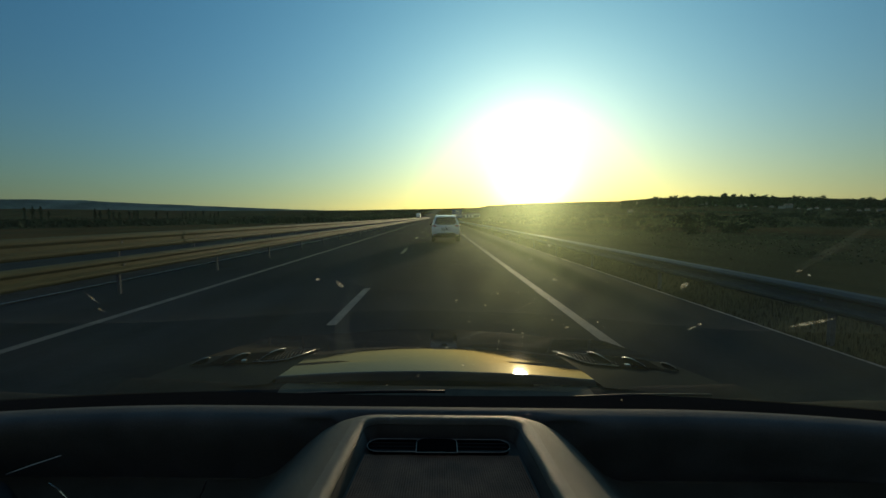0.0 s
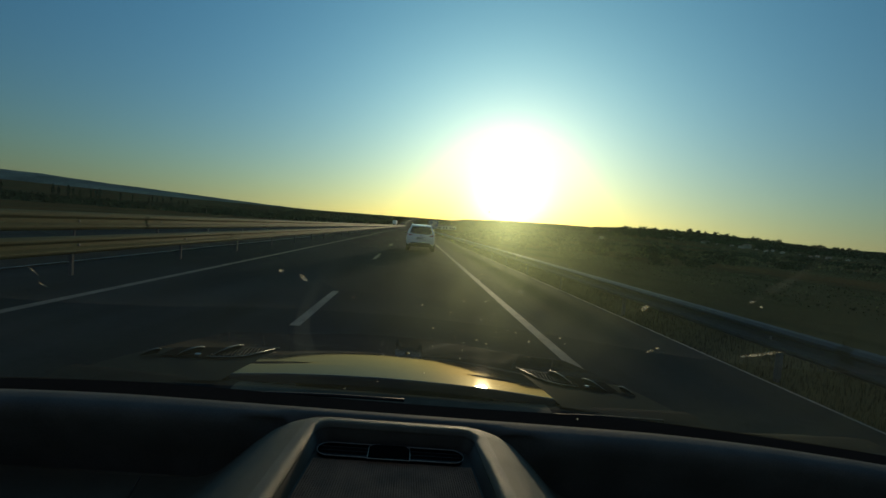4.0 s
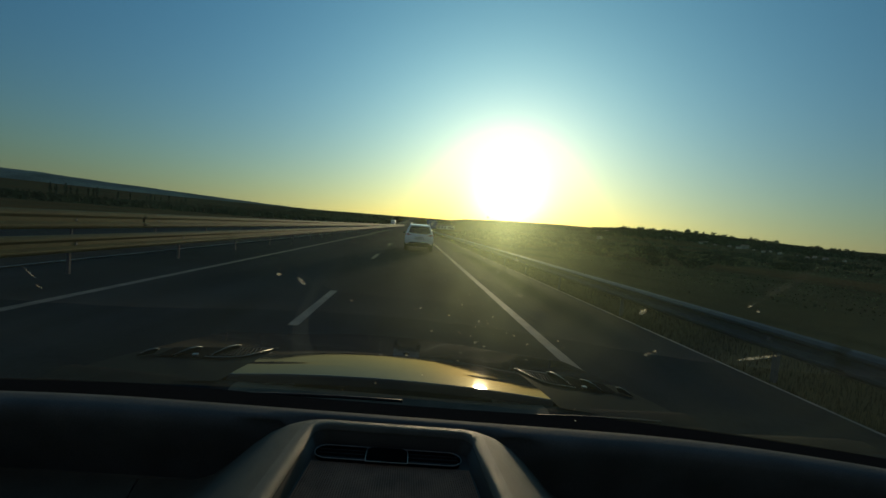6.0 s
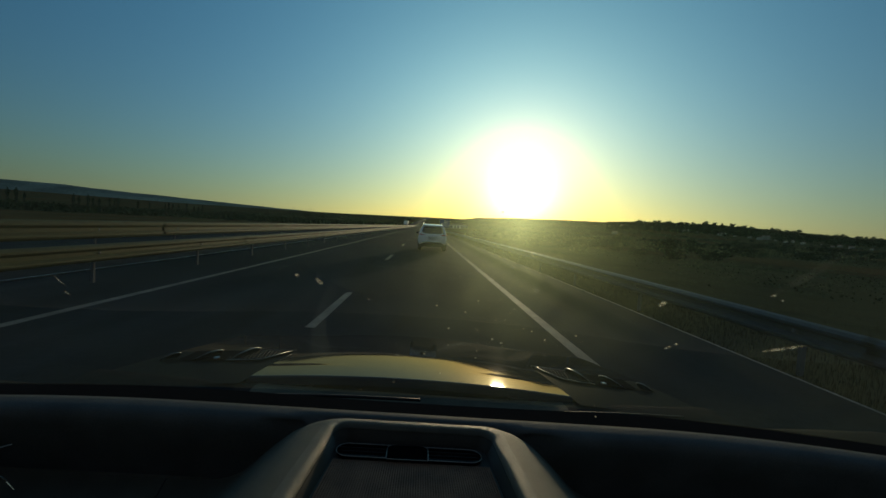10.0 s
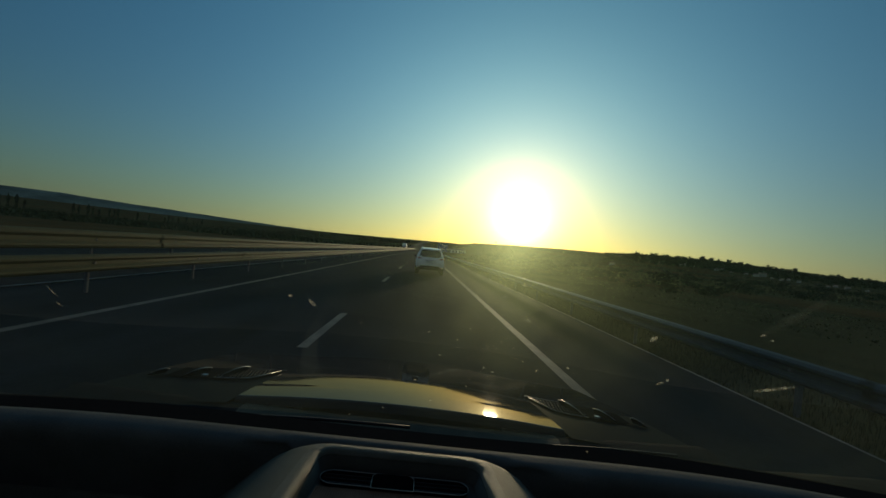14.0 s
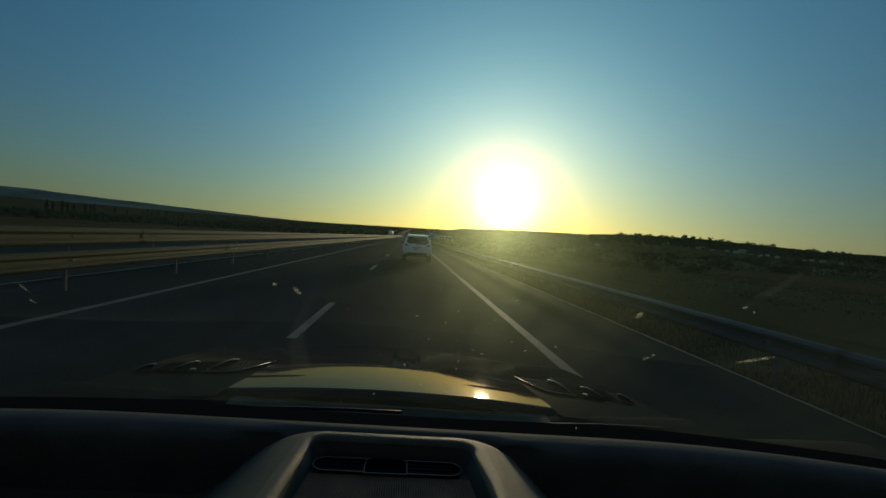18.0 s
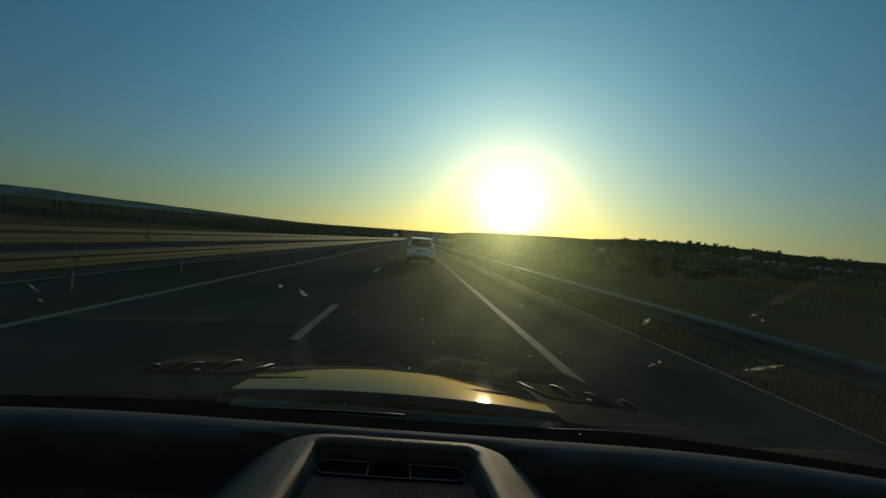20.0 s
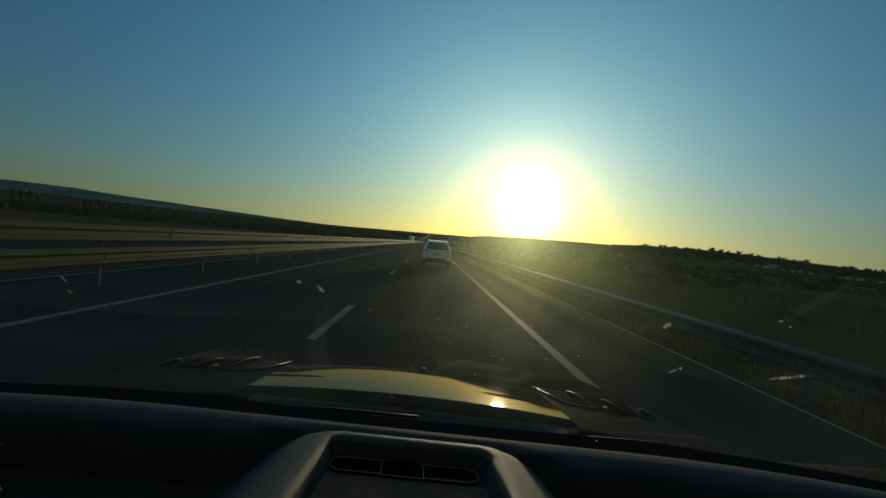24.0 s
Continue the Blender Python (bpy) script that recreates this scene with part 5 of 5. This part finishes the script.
def tree(name, label, meshes, at, turn, s, group):
    t = thing(name, label, "tree", at, group=group)
    t.rotation_euler, t.scale = (0, 0, turn), (s, s, s)
    for n, me in zip(("trunk", "crown"), meshes):
        o = new(n, me)
        o.parent = t
    return t


rng = random.Random(5)
poplars = [poplar_meshes(15, k) for k in range(4)]
for az, r, s in [(a + rng.uniform(-0.12, 0.12), 600 + rng.uniform(-20, 30), rng.uniform(0.82, 1.15)) for a in (-44.6, -44.1, -43.3, -42.9, -39.3, -38.9, -38.1, -37.7, -37.3, -36.5, -36.1, -35.8)] + [(a + rng.uniform(-0.1, 0.1), 680 + rng.uniform(-20, 30), rng.uniform(0.75, 1.05)) for a in (-33.9, -33.0, -31.4, -31.0, -30.6, -30.1, -29.3, -28.5, -28.2, -27.8)]:
    x, y = r * math.sin(radians(az)), r * math.cos(radians(az))
    tree("poplar", "slender dark poplar in a row beyond the motorway", poplars[rng.randrange(4)], (x, y, land(x, y) + side_drop(x) - 0.2), rng.uniform(0, 6), s, "row of poplars")


def round_tree_meshes(h, seed):
    rng = random.Random(seed)
    tb = bmesh.new()
    add_tube(tb, [(0, 0, -0.5), (0.1, 0.05, h * 0.25), (0, 0.1, h * 0.5), (0.1, 0, h * 0.8)], [0.3, 0.22, 0.14, 0.04], 7)
    lobes = []
    for k in range(11):
        a, q, z = rng.uniform(0, 6.28), h * rng.uniform(0.05, 0.34), h * rng.uniform(0.16, 0.80)
        lobes.append((q * math.cos(a), q * math.sin(a), z, h * rng.uniform(0.16, 0.26)))
        add_tube(tb, [(0, 0, z * 0.6), lobes[-1][:3]], [0.1, 0.03], 5)

    def shape(r):
        x, y, z, s = r.choice(lobes)
        d = Vector((r.gauss(0, 1), r.gauss(0, 1), r.gauss(0, 0.8))).normalized() * s * r.random() ** 0.35
        return (x + d.x, y + d.y, z + d.z)

    cb = bmesh.new()
    leaf_clumps(cb, 520, shape, h * 0.075, rng)
    return finish(tb, "trunk", M_BARK), finish(cb, "crown", M_LEAF)


rounds = [round_tree_meshes(8, 20 + k) for k in range(4)]
# Village trees along the ridge.
for k in range(64):
    az = 27.5 + 22 * k / 64 + rng.uniform(-0.25, 0.25)
    r = table(RISE_TO, az) * rng.uniform(0.93, 1.0)
    x, y = r * math.sin(radians(az)), r * math.cos(radians(az))
    tree("tree", "dark broad-leaved tree on the village ridge", rounds[rng.randrange(4)], (x, y, land(x, y) - 1.2), rng.uniform(0, 6), rng.uniform(0.9, 1.9), "trees on the ridge")
for k in range(60):
    az, r = rng.uniform(24, 50), rng.uniform(720, 1120)
    x, y = r * math.sin(radians(az)), r * math.cos(radians(az))
    tree("tree", "dark tree among the village houses", rounds[rng.randrange(4)], (x, y, land(x, y) + side_drop(x) - 0.3), rng.uniform(0, 6), rng.uniform(0.5, 1.1), "village trees")


def bush_mesh(seed):
    rng = random.Random(seed)
    bm = bmesh.new()
    lobes = [(rng.uniform(-0.9, 0.9), rng.uniform(-0.9, 0.9), rng.uniform(0.3, 0.9), rng.uniform(0.4, 0.7)) for _ in range(6)]

    def shape(r):
        x, y, z, s = r.choice(lobes)
        d = Vector((r.gauss(0, 1), r.gauss(0, 1), r.gauss(0, 0.7))).normalized() * s * r.random() ** 0.4
        return (x + d.x, y + d.y, max(0.0, z + d.z))

    leaf_clumps(bm, 300, shape, 0.16, rng)
    for k in range(5):
        x, y, z, _ = lobes[k]
        add_tube(bm, [(0, 0, -0.3), (x * 0.5, y * 0.5, z * 0.6), (x, y, z)], [0.05, 0.03, 0.01], 4)
    return finish(bm, "bush", M_LEAF)


bushes = [bush_mesh(60 + k) for k in range(5)]
for k in range(150):
    az = rng.uniform(9, 49) if k < 105 else rng.uniform(-46, -16)
    r = 60 + 640 * rng.random() ** 1.3 if k < 105 else rng.uniform(150, 760)
    x, y = r * math.sin(radians(az)), r * math.cos(radians(az))
    if -25 < x < 8.5:
        continue
    b = tagged(new("bush", bushes[rng.randrange(5)]), "low dark scrub bush on the steppe", "bush", "steppe bushes")
    s = rng.uniform(0.7, 1.6) * (1 + r / 500)
    b.location, b.rotation_euler, b.scale = (x, y, land(x, y) + side_drop(x) - 0.1), (0, 0, rng.uniform(0, 6)), (s, s, s * rng.uniform(0.7, 1.0))

thicket_rng = random.Random(77)
for k in range(46):
    az, r = thicket_rng.uniform(11, 50), thicket_rng.uniform(95, 330)
    x, y = max(r * math.sin(radians(az)), 24), r * math.cos(radians(az))
    b = tagged(new("bush", bushes[thicket_rng.randrange(5)]), "broad rounded dark green bush on the steppe", "bush", "broad bushes")
    s = thicket_rng.uniform(1.0, 2.2) * (0.8 + r / 300)
    b.location, b.rotation_euler, b.scale = (x, y, land(x, y) + side_drop(x) - 0.2), (0, 0, thicket_rng.uniform(0, 6)), (s * 1.2, s * 1.2, s * thicket_rng.uniform(0.7, 0.95))


def grass(name, label, n, spot, hmin, hmax, seed, material):
    rng = random.Random(seed)
    verts, faces = [], []
    for _ in range(n):
        x, y, z, far = spot(rng)
        h = rng.uniform(hmin, hmax) * (1 + far)
        w = 0.0035 * (1 + 3.0 * far)
        a = rng.uniform(0, 6.28)
        dx, dy = math.cos(a) * w, math.sin(a) * w
        lx, ly = rng.uniform(-0.4, 0.4) * h, rng.uniform(-0.4, 0.4) * h
        i = len(verts)
        verts += [(x - dx, y - dy, z - 0.05), (x + dx, y + dy, z - 0.05), (x + lx * 0.4 + dx * 0.6, y + ly * 0.4 + dy * 0.6, z + h * 0.6), (x + lx * 0.4 - dx * 0.6, y + ly * 0.4 - dy * 0.6, z + h * 0.6), (x + lx, y + ly, z + h)]
        faces += [(i, i + 1, i + 2, i + 3), (i + 3, i + 2, i + 4)]
    me = bpy.data.meshes.new(name)
    me.from_pydata(verts, [], faces)
    me.materials.append(material)
    return tagged(new(name, me), label, "grass", kind="stuff")


def verge_spot(r):
    y = 3 + 130 * r.random() ** 1.8
    x = 4.64 + 4.5 * r.random() ** 1.5
    return x, y, land(x, y) + side_drop(x), y / 130


def field_spot(r):
    az, d = r.uniform(6, 50), 16 + 420 * r.random() ** 1.3
    x, y = d * math.sin(radians(az)), d * math.cos(radians(az))
    x = max(x, 8.5)
    if noise.noise((x * 0.09, y * 0.03, 1.5)) < 0.05:
        x, y = x + r.uniform(0, 9), y + r.uniform(0, 25)
    return x, y, land(x, y) + side_drop(x), d / 130 * r.uniform(0.6, 1.0)


def median_spot(r):
    y = 2 + 150 * r.random() ** 1.7
    x = -10.5 + 2.1 * r.random()
    return x, y, land(0, y) + 0.03, y / 150


grass("verge_grass", "thin green and straw grass along the asphalt", 46000, verge_spot, 0.03, 0.10, 1, M_VERGE)
grass("steppe_grass", "tall dry steppe grass in uneven tufts", 18000, field_spot, 0.03, 0.13, 2, M_VERGE)
grass("median_grass", "sparse weeds between the guard rails", 1200, median_spot, 0.03, 0.12, 3, M_VERGE)


# ---- village ----
def house(kind):
    w, d, h, rise = ((9, 7, 3.2, 2.6), (12, 8, 5.6, 2.4), (7, 6, 2.8, 2.0))[kind]
    ho = thing("house", "small pale village house with a pitched roof", "house", (0, 0, 0), group="village houses")
    bm = bmesh.new()
    add_box(bm, -w / 2, w / 2, -d / 2, d / 2, -1.5, h)
    part("wall", bm, M_WALL, ho)
    bm = bmesh.new()
    add_loft(bm, [[(x, -d / 2 - 0.5, h - 0.15), (x, 0, h + rise), (x, d / 2 + 0.5, h - 0.15), (x, d / 2 + 0.5, h), (x, 0, h + rise + 0.18), (x, -d / 2 - 0.5, h)] for x in (-w / 2 - 0.4, w / 2 + 0.4)])
    roof = part("roof", bm, M_ROOF, ho)
    bm = bmesh.new()
    add_box(bm, w * 0.2, w * 0.2 + 0.6, 0.3, 0.9, h + rise * 0.5, h + rise + 0.8)
    part("chimney", bm, M_WALL, roof)
    for x in (-w * 0.3, 0.0, w * 0.3):
        bm = bmesh.new()
        add_box(bm, x - 0.55, x + 0.55, -d / 2 - 0.05, -d / 2 + 0.1, 1.0, 2.3, 0.03)
        part("window", bm, M_GLASS_DARK, ho)
    bm = bmesh.new()
    add_box(bm, w / 2 - 0.05, w / 2 + 0.06, -0.5, 0.5, 0.0, 2.1, 0.02)
    part("door", bm, M_BARK, ho)
    return ho


for k in range(30):
    az, r = 25 + 25 * ((k * 0.618) % 1), 600 + 290 * ((k * 0.377) % 1)
    x, y = r * math.sin(radians(az)), r * math.cos(radians(az))
    m = Matrix.Translation((x, y, land(x, y) + side_drop(x))) @ Matrix.Rotation(rng.uniform(-0.6, 0.6), 4, "Z") @ Matrix.Scale(rng.uniform(0.5, 0.75), 4)
    if k < 3:
        base_houses = [] if k == 0 else base_houses
        ho = house(k)
        ho.matrix_basis = m
        base_houses.append(ho)
    else:
        copy_thing(base_houses[k % 3], m)


def farm_shed(at, w, turn):
    shed = thing("shed", "long white farm shed far down the road", "shed", at, group="farm sheds")
    shed.rotation_euler = (0, 0, turn)
    part("wall", box(-w / 2, w / 2, -4, 4, -1.5, 4.2, 0.05), M_SIGN_WHITE, shed)
    bm = bmesh.new()
    add_loft(bm, [[(x, -4.6, 4.1), (x, 0, 6.2), (x, 4.6, 4.1), (x, 4.6, 4.3), (x, 0, 6.45), (x, -4.6, 4.3)] for x in (-w / 2 - 0.5, w / 2 + 0.5)])
    part("roof", bm, M_ROOF, shed)
    for k in range(3):
        part("door", box((k - 1) * w / 3.4 - 1.3, (k - 1) * w / 3.4 + 1.3, -4.06, -3.9, 0, 3.0, 0.02), M_STEEL, shed)


for az, w in ((3.4, 9), (4.4, 16), (5.2, 11)):
    x, y = 640 * math.sin(radians(az)), 640 * math.cos(radians(az))
    farm_shed((x, y, land(x, y) + side_drop(x) + 0.4), w, 0.15 * w / 10)

# ---- woods and scrub that nobody could count ----
def clump_field(name, label, category, n, spot, seed, leaf=None):
    rng = random.Random(seed)
    verts, faces = [], []
    for _ in range(n):
        x, y, z, s = spot(rng)
        i = len(verts)
        a = rng.uniform(0, 6.28)
        for u, v, w in ((-0.5, 0.0, -0.25), (-0.15, 0.2, 0.38), (0.28, -0.15, 0.5), (0.52, 0.05, -0.1), (0.1, -0.2, -0.35)):
            u, v = u * rng.uniform(0.7, 1.2), v * rng.uniform(0.6, 1.4)
            verts.append((x + s * (u * math.cos(a) - v * math.sin(a)), y + s * (u * math.sin(a) + v * math.cos(a)), z + s * w * rng.uniform(0.7, 1.1)))
        faces += [(i, i + 4, i + 3, i + 2, i + 1)]
    me = bpy.data.meshes.new(name)
    me.from_pydata(verts, [], faces)
    me.materials.append(leaf or M_LEAF)
    return tagged(new(name, me), label, category, kind="stuff")


def wood_spot(r):
    az = r.uniform(24, 58) if r.random() < 0.8 else r.uniform(27, 52)
    top = table(RISE_TO, az)
    d = top * (1 - 0.42 * r.random() ** 1.6)
    x, y = d * math.sin(radians(az)), d * math.cos(radians(az))
    return x, y, land(x, y) + side_drop(x) + r.uniform(0.2, 5.5) * smooth01((az - 23) / 5), r.uniform(1.8, 4.2)


def right_scrub_spot(r):
    az, d = r.uniform(7.5, 58), 90 + 1000 * r.random() ** 1.2
    x, y = d * math.sin(radians(az)), d * math.cos(radians(az))
    x = max(x, 14)
    if noise.noise((x * 0.02, y * 0.02, 4.0)) < -0.02:
        y += 40
    return x, y, land(x, y) + side_drop(x) + r.uniform(0, 0.5), r.uniform(0.4, 1.2) * (1 + d / 500)


def near_scrub_spot(r):
    for _ in range(6):
        az, d = r.uniform(8, 52), 26 + 330 * r.random() ** 1.1
        x, y = max(d * math.sin(radians(az)), 9.5), d * math.cos(radians(az))
        if noise.noise((x * 0.05, y * 0.02, 9.0)) > 0.08:
            break
    return x, y, land(x, y) + side_drop(x) + r.uniform(0, 0.12), r.uniform(0.07, 0.20) * (1 + d / 200)


def left_scrub_spot(r):
    az, d = -(1.5 + 58.5 * r.random() ** 0.8), 160 + 1700 * r.random() ** 1.3
    x, y = d * math.sin(radians(az)), d * math.cos(radians(az))
    x = min(x, -30)
    return x, y, land(x, y) + side_drop(x) + r.uniform(0, 1.6), r.uniform(0.7, 2.0) * (1 + d / 700)


clump_field("village_wood", "dark wooded slope round the village", "wood", 15000, wood_spot, 11)
clump_field("steppe_scrub", "patchy olive scrub over the fields", "scrub", 9000, right_scrub_spot, 12, M_SCRUB)
clump_field("low_scrub", "low tangled weeds and thorn scrub beside the road", "scrub", 5000, near_scrub_spot, 14, M_SCRUB)
clump_field("plain_scrub", "scattered thickets on the plain below the hills", "scrub", 9000, left_scrub_spot, 13)
